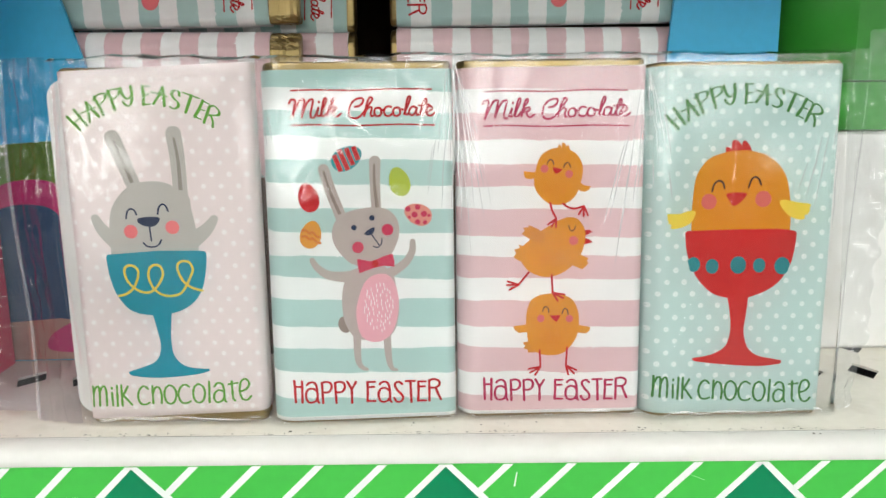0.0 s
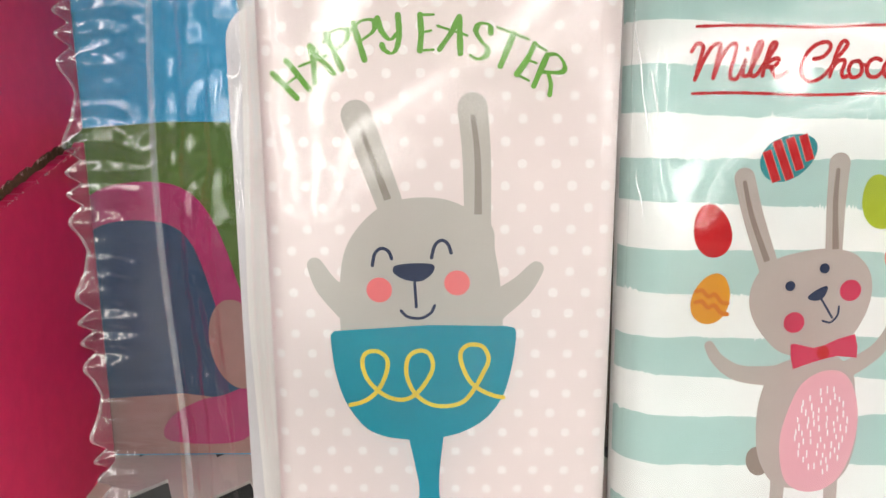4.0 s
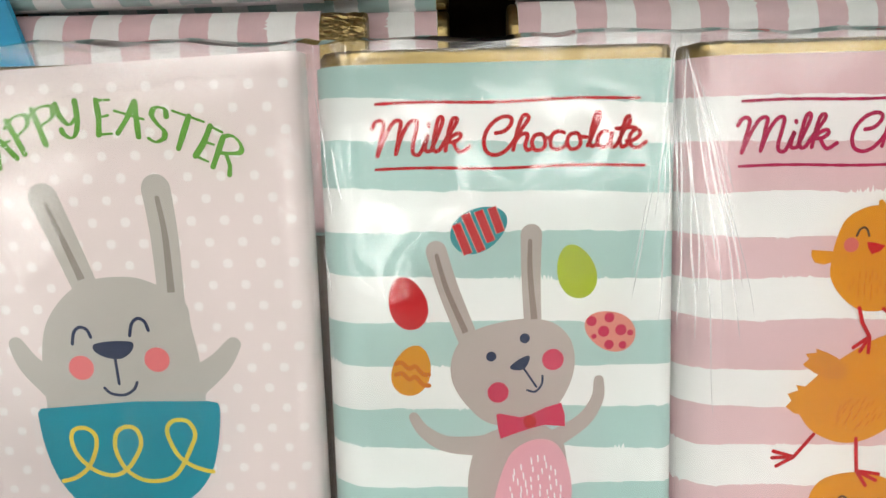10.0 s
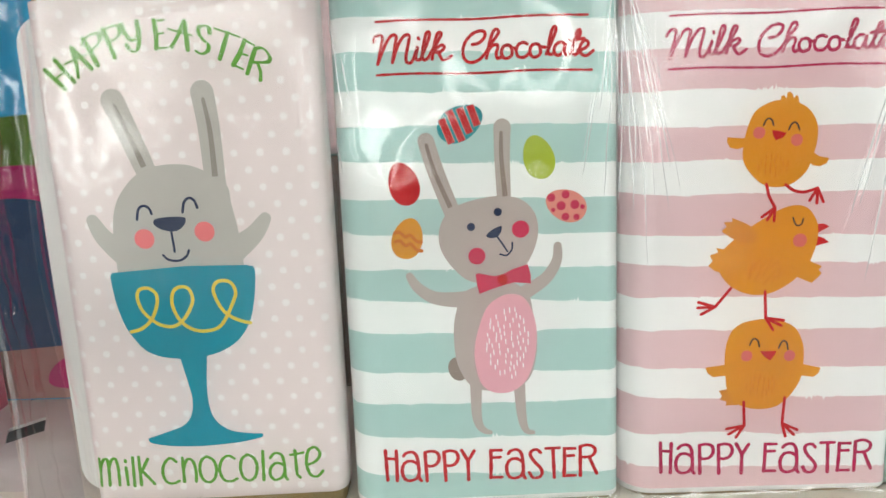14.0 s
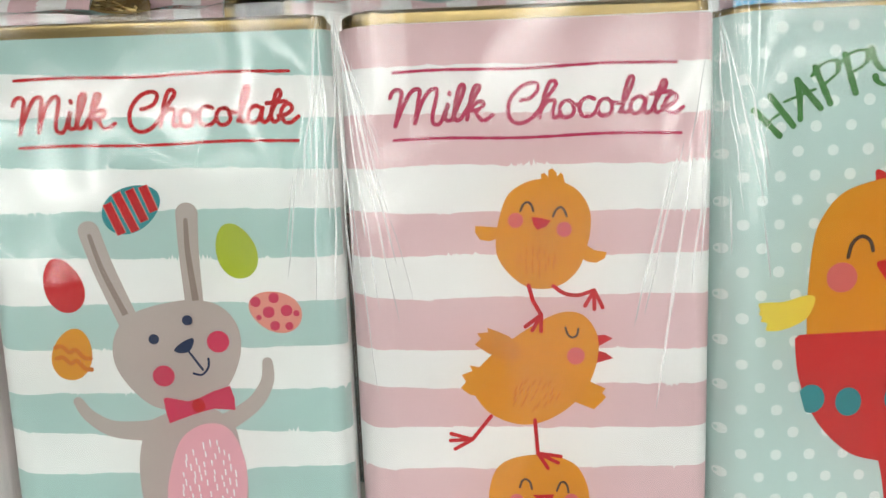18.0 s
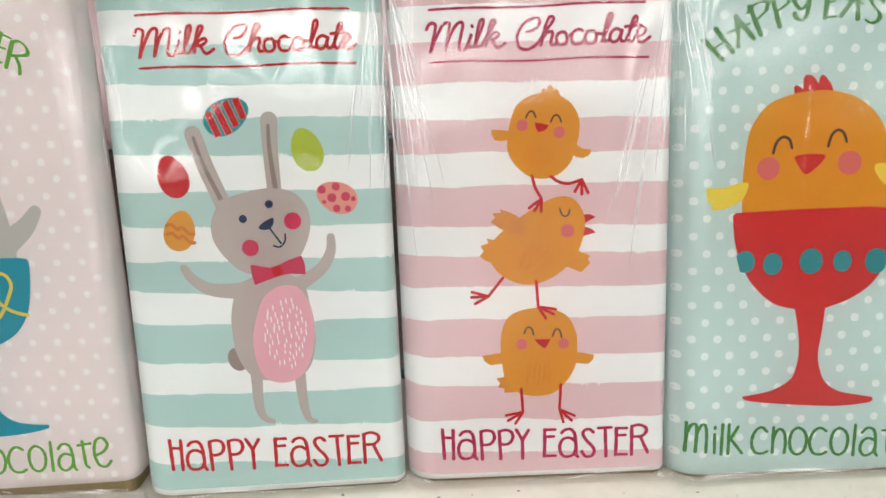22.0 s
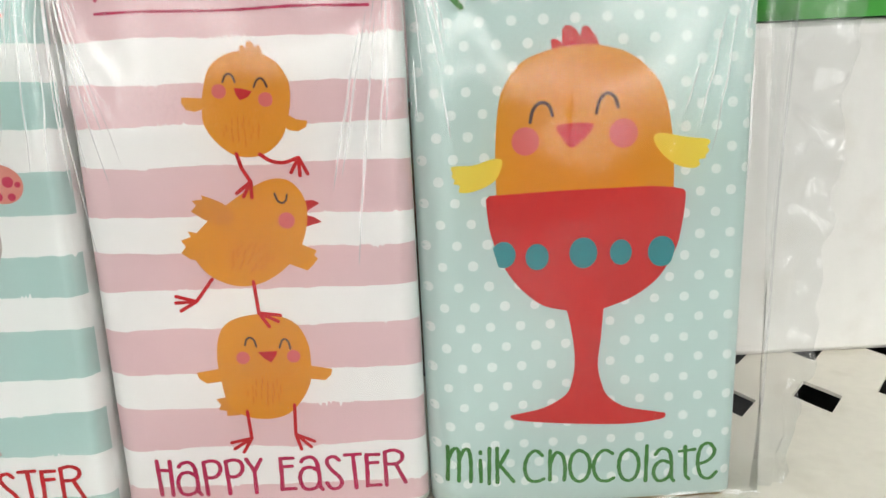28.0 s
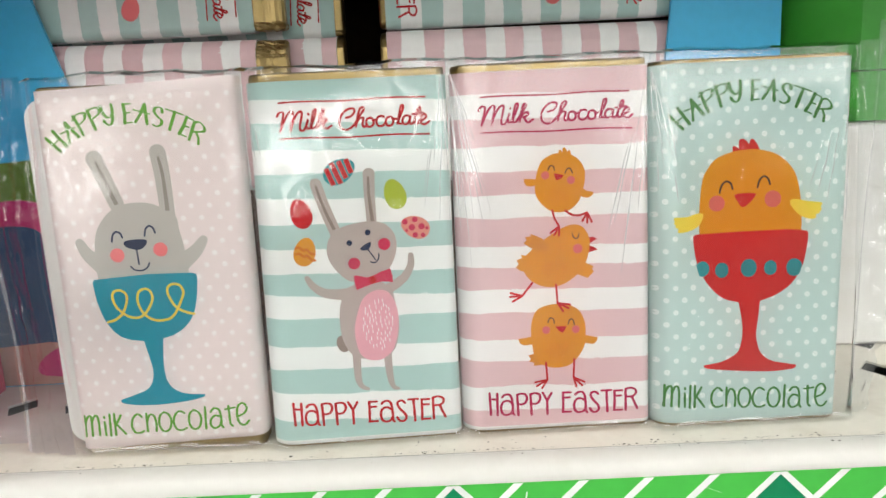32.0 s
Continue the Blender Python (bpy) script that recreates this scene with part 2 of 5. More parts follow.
def limb(points, w0, w1, round_end=True):
    """A tapering limb along a smooth line, as an outline."""
    line = spline(points)
    n = len(line)
    left, right = [], []
    for i, (u, v) in enumerate(line):
        a, b = line[max(i - 1, 0)], line[min(i + 1, n - 1)]
        dx, dy = b[0] - a[0], b[1] - a[1]
        d = math.hypot(dx, dy) or 1
        w = w0 + (w1 - w0) * i / (n - 1)
        left.append((u - dy / d * w, v + dx / d * w))
        right.append((u + dy / d * w, v - dx / d * w))
    cap = []
    if round_end:
        (u, v), (a, b) = line[-1], line[-2]
        g = math.atan2(v - b, u - a)
        cap = [(u + w1 * math.cos(g + math.pi / 2 - math.pi * k / 8), v + w1 * math.sin(g + math.pi / 2 - math.pi * k / 8)) for k in range(1, 8)]
    return left + cap + right[::-1]


# ---- printed sleeves: a flat front with rounded long edges, in millimetres ----
ROUND_LEFT, ROUND_RIGHT, ROUND_BACK = 10.0, 4.5, 4.5


def bent(u, v, lift, u0, u1, soft=ROUND_LEFT, taper=0.0):
    """A place on the sleeve's front, lifted off it, in metres; the front bends back towards both long edges."""
    u1 = u1 + taper * (v - 75)
    r, over = (soft, max(u0 + soft - u, 0.0)) if u < (u0 + u1) / 2 else (ROUND_RIGHT, max(u - u1 + ROUND_RIGHT, 0.0))
    lift += 0.05 if over > 0 else 0.0
    back = r - math.sqrt(max(r * r - min(over, r * 0.995) ** 2, 0.0))
    return (u * MM, (back - lift) * MM, v * MM)


LAYER = [0]


def layer(level):
    """How far a print lies off the paper, in millimetres: each one a hair over the last."""
    LAYER[0] = (LAYER[0] + 1) % 8
    return 0.045 + 0.04 * level + 0.004 * LAYER[0]


def print_shape(name, outline, material, sleeve, span, level, label=""):
    bm = bmesh.new()
    lift = layer(level)
    bm.faces.new([bm.verts.new(bent(u, v, lift, *span)) for u, v in outline][::-1])
    return part(name, bm, material, sleeve, label)


def print_shapes(name, outlines, material, sleeve, span, level, label=""):
    bm = bmesh.new()
    for o in outlines:
        lift = layer(level)
        bm.faces.new([bm.verts.new(bent(u, v, lift, *span)) for u, v in o][::-1])
    return part(name, bm, material, sleeve, label)


def stroke_into(bm, line, half, span, level, wobble=0.0, nib=0.0, up=(0, 1)):
    """A pen stroke with round ends; a broad nib makes upright strokes thick and level ones thin."""
    n = len(line)
    lift = layer(level)
    rows = []
    for i, (u, v) in enumerate(line):
        a, b = line[max(i - 1, 0)], line[min(i + 1, n - 1)]
        dx, dy = b[0] - a[0], b[1] - a[1]
        d = math.hypot(dx, dy) or 1
        w = half * (1 + wobble * math.sin(i * 1.7 + u)) * (1 + nib * (1.6 * ((dx * up[0] + dy * up[1]) / d) ** 2 - 0.9))
        rows.append([bm.verts.new(bent(u + k * dy / d * w, v - k * dx / d * w, lift, *span)) for k in (-1, 1)])
    for p, q in zip(rows, rows[1:]):
        bm.faces.new((p[0], p[1], q[1], q[0]))
    for (u, v), (a, b) in ((line[0], line[1]), (line[-1], line[-2])):
        g = math.atan2(v - b, u - a)
        half_end = half * (1 + nib * (1.6 * (math.cos(g) * up[0] + math.sin(g) * up[1]) ** 2 - 0.9))
        bm.faces.new([bm.verts.new(bent(u + half_end * math.cos(g + math.pi * (k / 8 - 0.5)), v + half_end * math.sin(g + math.pi * (k / 8 - 0.5)), lift, *span)) for k in range(9)])


def print_strokes(name, lines, half, material, sleeve, span, level, label="", wobble=0.0, nib=0.0):
    bm = bmesh.new()
    for line in lines:
        stroke_into(bm, line, half, span, level, wobble, nib)
    return part(name, bm, material, sleeve, label)


# ---- pen lettering: each letter is a few strokes, in millimetres from the foot of its left side (on the arch, of its middle) ----
CAPS, SCRIPT, LOWER, ARCH = {}, {}, {}, {}
CAPS_AT = (0, 4.7, 11.6, 17.2, 22.4, 30.8, 35.6, 42.3, 47.3, 52.6, 57.5)
SCRIPT_AT = (0, 10.9, 12.8, 14.8, 24.6, 30.9, 35.3, 39.4, 43.2, 47.8, 50.0, 54.2, 56.6)
LOWER_AT = (0, 8.4, 10.4, 12.5, 19.5, 25.8, 30.9, 36.9, 43.3, 50.1, 52.2, 58.7, 63.4)
ARCH_AT = (-38.4, -30.5, -23.9, -16.7, -9.2, 1.0, 7.8, 15.6, 24.1, 30.5, 36.2)


def glyph(book, sign, *strokes):
    book[sign] = [spline(s) if len(s) > 3 else list(s) for s in strokes]


glyph(CAPS, "H", [(0.0, 9.3), (0.3, 0.0)], [(3.2, 9.1), (3.1, -0.2)], [(0.4, 6.8), (3.3, 6.6)])
glyph(CAPS, "a", [(0.6, 7.5), (1.5, 8.4), (3.3, 8.6), (4.5, 7.1), (4.9, 3.3), (4.9, 0.6), (5.5, -0.4)], [(4.7, 4.7), (3.1, 5.8), (1.1, 5.5), (0.0, 3.4), (0.4, 0.7), (1.8, -0.3), (3.9, 0.2), (4.8, 1.7)])
glyph(CAPS, "P", [(0.0, 8.4), (0.3, -0.5)], [(0.0, 8.4), (1.9, 8.8), (3.6, 8.2), (4.1, 6.4), (3.2, 4.7), (1.7, 4.1), (0.3, 4.3)])
glyph(CAPS, "Y", [(0.0, 8.8), (1.0, 7.0), (1.8, 5.4)], [(3.7, 8.6), (1.8, 5.4)], [(1.8, 5.4), (1.8, -0.5)])
glyph(CAPS, "E", [(0.2, 8.6), (0.2, 3.8), (0.0, -0.0)], [(0.2, 8.6), (3.4, 8.6)], [(0.4, 6.3), (3.0, 6.4)], [(0.0, 0.1), (3.4, 0.1)])
glyph(CAPS, "S", [(3.5, 7.5), (2.3, 8.5), (0.8, 8.1), (0.4, 6.8), (1.5, 4.8), (3.2, 2.9), (3.8, 1.2), (2.9, -0.2), (1.1, -0.3), (0.0, 1.3)])
glyph(CAPS, "T", [(0.0, 8.8), (4.0, 8.9)], [(2.1, 8.8), (2.4, -0.4)])
glyph(CAPS, "R", [(0.0, 9.1), (0.0, 0.0)], [(0.0, 9.1), (2.2, 9.6), (4.2, 8.7), (4.3, 7.1), (2.9, 5.9), (0.4, 5.8)], [(2.7, 5.7), (3.7, 3.3), (4.9, 0.6)])
glyph(SCRIPT, "M", [(0.0, 5.9), (0.7, 7.1), (1.7, 7.5), (2.5, 6.8), (2.2, 5.1), (0.9, 0.0)], [(0.9, 0.0), (2.5, 3.6), (4.1, 6.4), (5.3, 7.4), (6.3, 7.1), (6.0, 5.2), (5.0, 0.3)], [(5.0, 0.3), (6.4, 4.1), (7.9, 6.5), (9.2, 7.4), (9.9, 6.9), (9.5, 4.7), (8.8, 1.9), (8.9, 0.3), (10.0, 0.0), (10.9, 1.1)])
glyph(SCRIPT, "i", [(0.0, 1.1), (1.3, 4.2), (0.6, 1.7), (0.9, 0.7), (1.9, 0.8)], [(1.5, 6.4), (1.6, 6.1)])
glyph(SCRIPT, "l", [(0.0, 0.8), (1.4, 3.7), (2.7, 6.8), (2.5, 7.9), (1.7, 7.2), (0.8, 3.8), (0.5, 1.6), (1.0, 0.6), (2.0, 1.0)])
glyph(SCRIPT, "k", [(0.0, 1.0), (1.5, 3.3), (3.8, 6.7), (3.7, 7.6), (2.8, 7.1), (1.9, 4.3), (1.2, 0.7)], [(1.5, 2.6), (3.0, 3.9), (4.3, 4.3), (4.7, 3.6), (3.7, 2.7), (2.2, 2.5)], [(3.0, 2.5), (3.7, 1.0), (4.7, 0.3), (6.6, 1.4)])
glyph(SCRIPT, "C", [(2.7, 4.1), (4.6, 4.5), (6.0, 5.8), (6.2, 7.1), (5.0, 7.6), (2.8, 6.9), (0.8, 4.9), (0.0, 2.5), (0.5, 0.3), (2.3, -0.6), (4.5, 0.1), (6.3, 1.8)])
glyph(SCRIPT, "h", [(0.0, 1.8), (1.9, 4.5), (3.7, 6.9), (3.2, 7.8), (2.3, 7.3), (1.3, 4.9), (0.2, 0.4)], [(0.4, 1.8), (1.8, 3.5), (3.2, 3.8), (3.4, 3.0), (2.9, 1.3), (3.4, 0.2), (4.7, 0.9)])
glyph(SCRIPT, "o", [(2.1, 3.6), (0.7, 3.3), (0.0, 1.9), (0.6, 0.3), (2.1, 0.3), (3.0, 1.4), (2.6, 3.2), (1.8, 3.6)], [(2.8, 2.8), (4.3, 2.6)])
glyph(SCRIPT, "c", [(3.1, 3.7), (2.0, 4.1), (0.6, 3.5), (0.0, 1.9), (0.7, 0.4), (2.4, 0.3), (3.8, 1.5)])
glyph(SCRIPT, "a", [(2.9, 3.3), (1.7, 3.8), (0.3, 2.9), (0.0, 1.3), (0.9, 0.3), (2.2, 0.9), (3.2, 3.0)], [(3.3, 3.3), (2.9, 1.4), (3.4, 0.3), (4.5, 0.9)])
glyph(SCRIPT, "t", [(0.2, 0.9), (1.7, 3.7), (3.1, 5.7), (2.9, 6.8), (2.2, 6.3), (1.3, 3.7), (0.8, 1.6), (1.3, 0.3), (2.4, 0.7)], [(0.0, 4.2), (4.2, 4.5)])
glyph(SCRIPT, "e", [(0.0, 1.5), (1.8, 1.8), (3.0, 2.9), (2.5, 3.9), (1.4, 3.6), (0.6, 2.2), (1.1, 0.4), (2.5, 0.0), (4.3, 1.2)])
glyph(LOWER, "m", [(0.4, 9.0), (0.4, 5.0), (0.0, 0.0)], [(0.5, 5.9), (1.7, 8.5), (2.9, 8.7), (3.1, 5.9), (2.8, 0.2)], [(3.1, 5.9), (4.3, 8.5), (5.5, 8.7), (6.0, 5.8), (5.8, 0.2)])
glyph(LOWER, "i", [(0.0, 5.8), (0.0, 0.1)], [(0.1, 8.1), (0.1, 7.7)])
glyph(LOWER, "l", [(0.4, 9.0), (0.0, -0.4)])
glyph(LOWER, "k", [(0.2, 9.0), (0.0, -0.2)], [(2.9, 8.3), (0.1, 3.4)], [(0.9, 4.3), (4.1, -0.0)])
glyph(LOWER, "C", [(4.5, 6.9), (2.8, 8.2), (0.8, 6.5), (0.0, 3.2), (1.0, 0.4), (3.0, -0.1), (4.8, 0.6)])
glyph(LOWER, "h", [(0.2, 8.1), (0.0, 0.3)], [(0.1, 4.5), (1.6, 7.5), (3.3, 6.8), (3.9, 3.5), (3.6, 0.2)])
glyph(LOWER, "o", [(2.5, 8.2), (0.7, 6.8), (0.0, 3.5), (0.8, 0.6), (2.6, -0.3), (4.4, 1.1), (5.1, 4.4), (4.3, 7.0), (2.5, 8.2)])
glyph(LOWER, "c", [(4.9, 7.1), (3.0, 8.1), (1.0, 6.7), (0.0, 3.4), (1.1, 0.3), (3.3, -0.3), (5.1, 0.5)])
glyph(LOWER, "a", [(0.4, 6.7), (1.9, 8.2), (3.9, 7.5), (4.5, 4.5), (4.5, 0.7), (5.1, -0.5)], [(4.4, 4.2), (2.2, 5.0), (0.4, 3.6), (0.0, 1.2), (1.3, -0.5), (3.4, 0.2), (4.5, 2.1)])
glyph(LOWER, "t", [(1.5, 8.7), (1.6, 0.9), (2.5, -0.1)], [(0.0, 7.4), (4.0, 7.9)])
glyph(LOWER, "e", [(0.3, 3.9), (2.9, 5.0), (4.3, 7.4), (2.9, 9.5), (0.8, 8.4), (0.0, 4.4), (0.9, 0.8), (3.0, 0.0), (4.8, 1.7)])
glyph(ARCH, "H", [(-2.2, 7.1), (-1.5, 0.1)], [(1.8, 7.3), (1.7, -0.1)], [(-2.0, 3.7), (1.9, 3.4)])
glyph(ARCH, "A", [(1.0, 7.0), (2.2, -0.1)], [(1.0, 7.0), (-0.4, 3.4), (-2.2, 0.1)], [(-3.2, 4.7), (3.1, 3.6)])
glyph(ARCH, "P", [(-0.5, 7.5), (-0.5, -0.1)], [(-1.7, 6.3), (1.2, 7.5), (3.7, 6.8), (3.1, 4.9), (0.8, 4.0), (-0.4, 3.7)])
glyph(ARCH, "Y", [(-1.7, 7.2), (-1.3, 4.6), (0.1, 2.6), (1.7, 3.5)], [(2.6, 7.1), (2.2, 3.4), (1.2, 0.7), (-0.1, -0.2), (-1.4, 0.8), (-1.7, 1.8)])
glyph(ARCH, "E", [(-1.4, 6.9), (-1.1, 3.2), (-1.4, -0.2)], [(-1.5, 6.9), (1.4, 7.0)], [(-1.1, 3.4), (0.9, 3.8)], [(-1.4, -0.2), (1.4, 0.0)])
glyph(ARCH, "S", [(1.6, 5.4), (0.9, 6.8), (-1.0, 6.6), (-1.5, 5.0), (-0.0, 3.4), (1.7, 2.3), (1.9, 0.8), (0.4, -0.4), (-1.3, -0.0)])
glyph(ARCH, "T", [(-0.9, 6.9), (-0.7, -0.1)], [(-4.5, 6.7), (2.4, 7.1)])
glyph(ARCH, "R", [(-2.7, 6.2), (-1.2, -0.3)], [(-2.8, 6.2), (-1.2, 7.5), (1.1, 7.0), (1.9, 5.4), (-1.4, 3.0)], [(-0.3, 3.5), (1.6, 2.0), (2.6, 0.2)])


def set_line(book, signs, starts, u, v, wide=1.0, high=1.0, climb=0.0):
    """The strokes of a line of lettering that begins at (u, v)."""
    out = []
    for sign, a in zip(signs, starts):
        out += [dense([(u + wide * (a + p), v + high * q + climb * wide * (a + p)) for p, q in s]) for s in book[sign]]
    return out


def print_arch(sleeve, span, u, v, size, material):
    """Happy Easter on an arc round (u, v), each letter square to it, upright strokes broad."""
    bm = bmesh.new()
    for sign, angle in zip("HAPPYEASTER", ARCH_AT):
        c, s = math.cos(radians(angle)), math.sin(radians(angle))
        for line in ARCH[sign]:
            line = dense([(u + size * (p * c + (41.1 + q) * s), v + size * ((41.1 + q) * c - p * s)) for p, q in line])
            stroke_into(bm, line, 0.47 * size, span, 2, 0.1, 0.5, (s, c))
    return part("lettering", bm, material, sleeve, "arched green words happy Easter")


def dense(line, step=1.2):
    """The same line with points added, so that it bends with the paper."""
    out = [line[0]]
    for a, b in zip(line, line[1:]):
        n = max(1, int(math.dist(a, b) / step))
        out += [(a[0] + (b[0] - a[0]) * k / n, a[1] + (b[1] - a[1]) * k / n) for k in range(1, n + 1)]
    return out


# ---- chocolate bars ----
DEEP = 15.0


def ring(u0, u1, inset=0.0, n=22, deep=DEEP, soft=ROUND_LEFT):
    """The sleeve's cross-section, a rounded oblong, from the front anticlockwise."""
    out = []
    for full, cx, cy, a0 in ((soft, u0 + soft, soft, 180), (ROUND_RIGHT, u1 - ROUND_RIGHT, ROUND_RIGHT, 270), (ROUND_BACK, u1 - ROUND_BACK, deep - ROUND_BACK, 0), (ROUND_BACK, u0 + ROUND_BACK, deep - ROUND_BACK, 90)):
        r = full - inset
        for k in range(n + 1):
            a = radians(a0 + 90 * k / n)
            out.append((cx + r * math.cos(a), cy + r * math.sin(a)))
    return out


def tube(rings):
    """A skin over rings of (x, y, z) in millimetres, closed at both ends."""
    bm = bmesh.new()
    rows = [[bm.verts.new((x * MM, y * MM, z * MM)) for x, y, z in r] for r in rings]
    n = len(rows[0])
    for a, b in zip(rows, rows[1:]):
        for i in range(n):
            bm.faces.new((a[i], a[(i + 1) % n], b[(i + 1) % n], b[i]))
    bm.faces.new(rows[0][::-1])
    bm.faces.new(rows[-1])
    for f in bm.faces:
        f.smooth = len(f.verts) == 4
    return bm


def bar_body(root, paper, span, v0, v1, top, seed, slope=0.0):
    """The gold foil inside, and the paper sleeve round it."""
    u0, u1, soft, taper = (*span, ROUND_LEFT, 0.0)[:4] if len(span) == 2 else span
    rnd = random.Random(seed)
    rings = []
    levels = [(0.0, 2.6), (0.5, 1.5), (1.4, 0.9), (v0 + 3, 0.7), (v1 - 4, 0.7)]
    folds = int((top - v1) / 1.6)
    levels += [(v1 + (top - 1.2 - v1) * k / folds, 0.9) for k in range(folds)] if folds > 1 else []
    for v, inset in levels + [(top - 1.0, 0.9), (top - 0.3, 1.4), (top, 2.6)]:
        shake = 0.0 if v0 < v < v1 else 0.25 if folds < 3 else 0.42
        rings.append([(x + rnd.uniform(-shake, shake), y + rnd.uniform(-shake, shake), v + (rnd.uniform(-shake, shake) if v > 0.4 else 0)) for x, y in ring(u0, u1 + taper * (v - 75), inset, soft=soft)])
    skin = tube(rings)
    for f in skin.faces:
        f.smooth = folds < 3 and f.smooth
    part("foil", skin, FOIL, root, "crinkled gold foil")
    rings = []
    for k in range(25):
        v = v0 + (v1 - v0) * k / 24
        rings.append([(x, y, v + (0.25 * math.sin(x * 0.11 + seed) + slope * (x + 35) if k in (0, 24) else 0)) for x, y in ring(u0, u1 + taper * (v - 75), soft=soft)])
    return part("sleeve", tube(rings), paper, root)


STRIPES = ((141.2, 149.1), (121.6, 132.4), (102.4, 112.6), (82.4, 92.6), (63.2, 72.6), (42.2, 54.2), (22.2, 32.7), (3.4, 10.8))


def stripe(sleeve, low, high, material, span, seed, tilt=0.0):
    """One printed stripe with dry-brush edges, carried round both long edges of the sleeve."""
    bm = bmesh.new()
    n = 190
    left, right = span[0] + ROUND_LEFT, span[1] - ROUND_RIGHT
    line = [left - ROUND_LEFT * math.sin(radians(82 - 4.1 * k)) for k in range(20)] + [left + (right - left) * k / n for k in range(n)]
    line += [right + ROUND_RIGHT * math.sin(radians(6.3 * k)) for k in range(14)]
    rows = []
    for u in line:
        edge = []
        for k, v in enumerate((low, high)):
            w = 0.9 * noise.noise((u * 0.045, seed * 3.1 + k, 0)) + 0.28 * noise.noise((u * 0.35, seed * 5.7 + k, 2)) + 0.22 * noise.noise((u * 1.6, seed * 1.3 + k, 4))
            dry = max(0.0, noise.noise((u * 0.17, seed * 2.2 + k, 9)) - 0.12) * max(0.0, noise.noise((u * 2.3, seed * 4.4 + k, 6)) + 0.1)
            v = v + w + tilt * u + (4.5 if k == 0 else -4.5) * dry if 4 < v < 148.5 else v
            edge.append(bm.verts.new(bent(u, v, 0.035, *span)))
        rows.append(edge)
    for a, b in zip(rows, rows[1:]):
        bm.faces.new((a[0], b[0], b[1], a[1]))
    return part("stripe", bm, material, sleeve)


def polka(sleeve, span, from_u, from_v, pitch_u, pitch_v, radius, material, turn=0.0):
    bm = bmesh.new()
    rnd = random.Random(4)
    c, s = math.cos(radians(turn)), math.sin(radians(turn))
    for i in range(-16, 17):
        for j in range(0, 40):
            p = (i + 0.5 * (j % 2)) * pitch_u
            q = (j - 26) * pitch_v
            u, v = from_u + p * c - q * s, from_v + p * s + q * c
            r = radius * rnd.uniform(0.95, 1.05)
            if span[0] + r + 0.3 < u < span[1] + (span[3] * (v - 75)) - r - 0.3 and 6 + r < v < 148.8 - r:
                hub = bm.verts.new(bent(u, v, 0.045, *span))
                rim = [bm.verts.new(bent(a, b, 0.035, *span)) for a, b in oval(u, v, r, r, n=16)]
                for k in range(16):
                    bm.faces.new((hub, rim[(k + 1) % 16], rim[k]))
    return tagged(part("polka_dots", bm, material, sleeve), kind="stuff")


def fur(u, v, a, b, n, long, lean, seed):
    """Short pen ticks inside an oval."""
    rnd = random.Random(seed)
    out = []
    for _ in range(4000):
        x, y = rnd.uniform(-1, 1), rnd.uniform(-1, 1)
        if len(out) < n and x * x + y * y < 1 and all(math.dist((u + x * a, v + y * b), o[0]) > 1.35 for o in out):
            p = (u + x * a, v + y * b)
            out.append([p, (p[0] + lean * long, p[1] - long * rnd.uniform(0.7, 1.2))])
    return out


def cup(bowl_left, stem_left, base, stem_right, bowl_right, rim):
    """The outline of a footed egg cup, run round from its left rim."""
    return [p for run in (bowl_left, stem_left, base, stem_right, bowl_right) for p in spline(run)] + list(rim)


def happy_easter_foot(sleeve, span, u, v, wide, climb, material):
    return print_strokes("lettering", set_line(CAPS, "HaPPYEaSTER", CAPS_AT, u, v, wide, 1.0, climb), 0.5, material, sleeve, span, 2, "hand-lettered words happy Easter", 0.1, 0.1)


def milk_chocolate_foot(sleeve, span, u, v, climb, material):
    return print_strokes("lettering", set_line(LOWER, "milkChocolate", LOWER_AT, u, v, 1.0, 1.0, climb), 0.46, material, sleeve, span, 2, "green words milk chocolate", 0.12, 0.12)


def milk_chocolate_head(sleeve, span, u, v, wide, climb, material):
    print_strokes("lettering", set_line(SCRIPT, "MilkChocolate", SCRIPT_AT, u, v, wide, 1.0, climb), 0.44, material, sleeve, span, 2, "script words milk chocolate", 0.08)
    for lift, a, b in ((11.0, u + 0.9, u + 59.4 * wide), (-2.9, u + 0.5, u + 60.5 * wide)):
        line = [(a + (b - a) * k / 30, v + lift + (0.003 if lift > 0 else -0.007) * (b - a) * k / 30 + 0.2 * math.sin(k * 0.35)) for k in range(31)]
        print_strokes("rule_line", [line], 0.33, material, sleeve, span, 2, wobble=0.2)


def bar(name_label, at, paper, span, seed, foil_top=153.0, v0=3.4, slope=0.0):
    root = thing("chocolate_bar", at, name_label, "chocolate bar", "bars in the wrapped four-pack")
    return root, bar_body(root, paper, span, v0, 149.2, foil_top, seed, slope)


def stand(x, y, lean, yaw, roll=0.0):
    return pose(x, y, SHELF_Z, 0, 0, yaw) @ pose(0, 0, 0, -lean, 0, 0) @ pose(0, 0, 0, 0, roll, 0)


SHELF_Z = 1.0


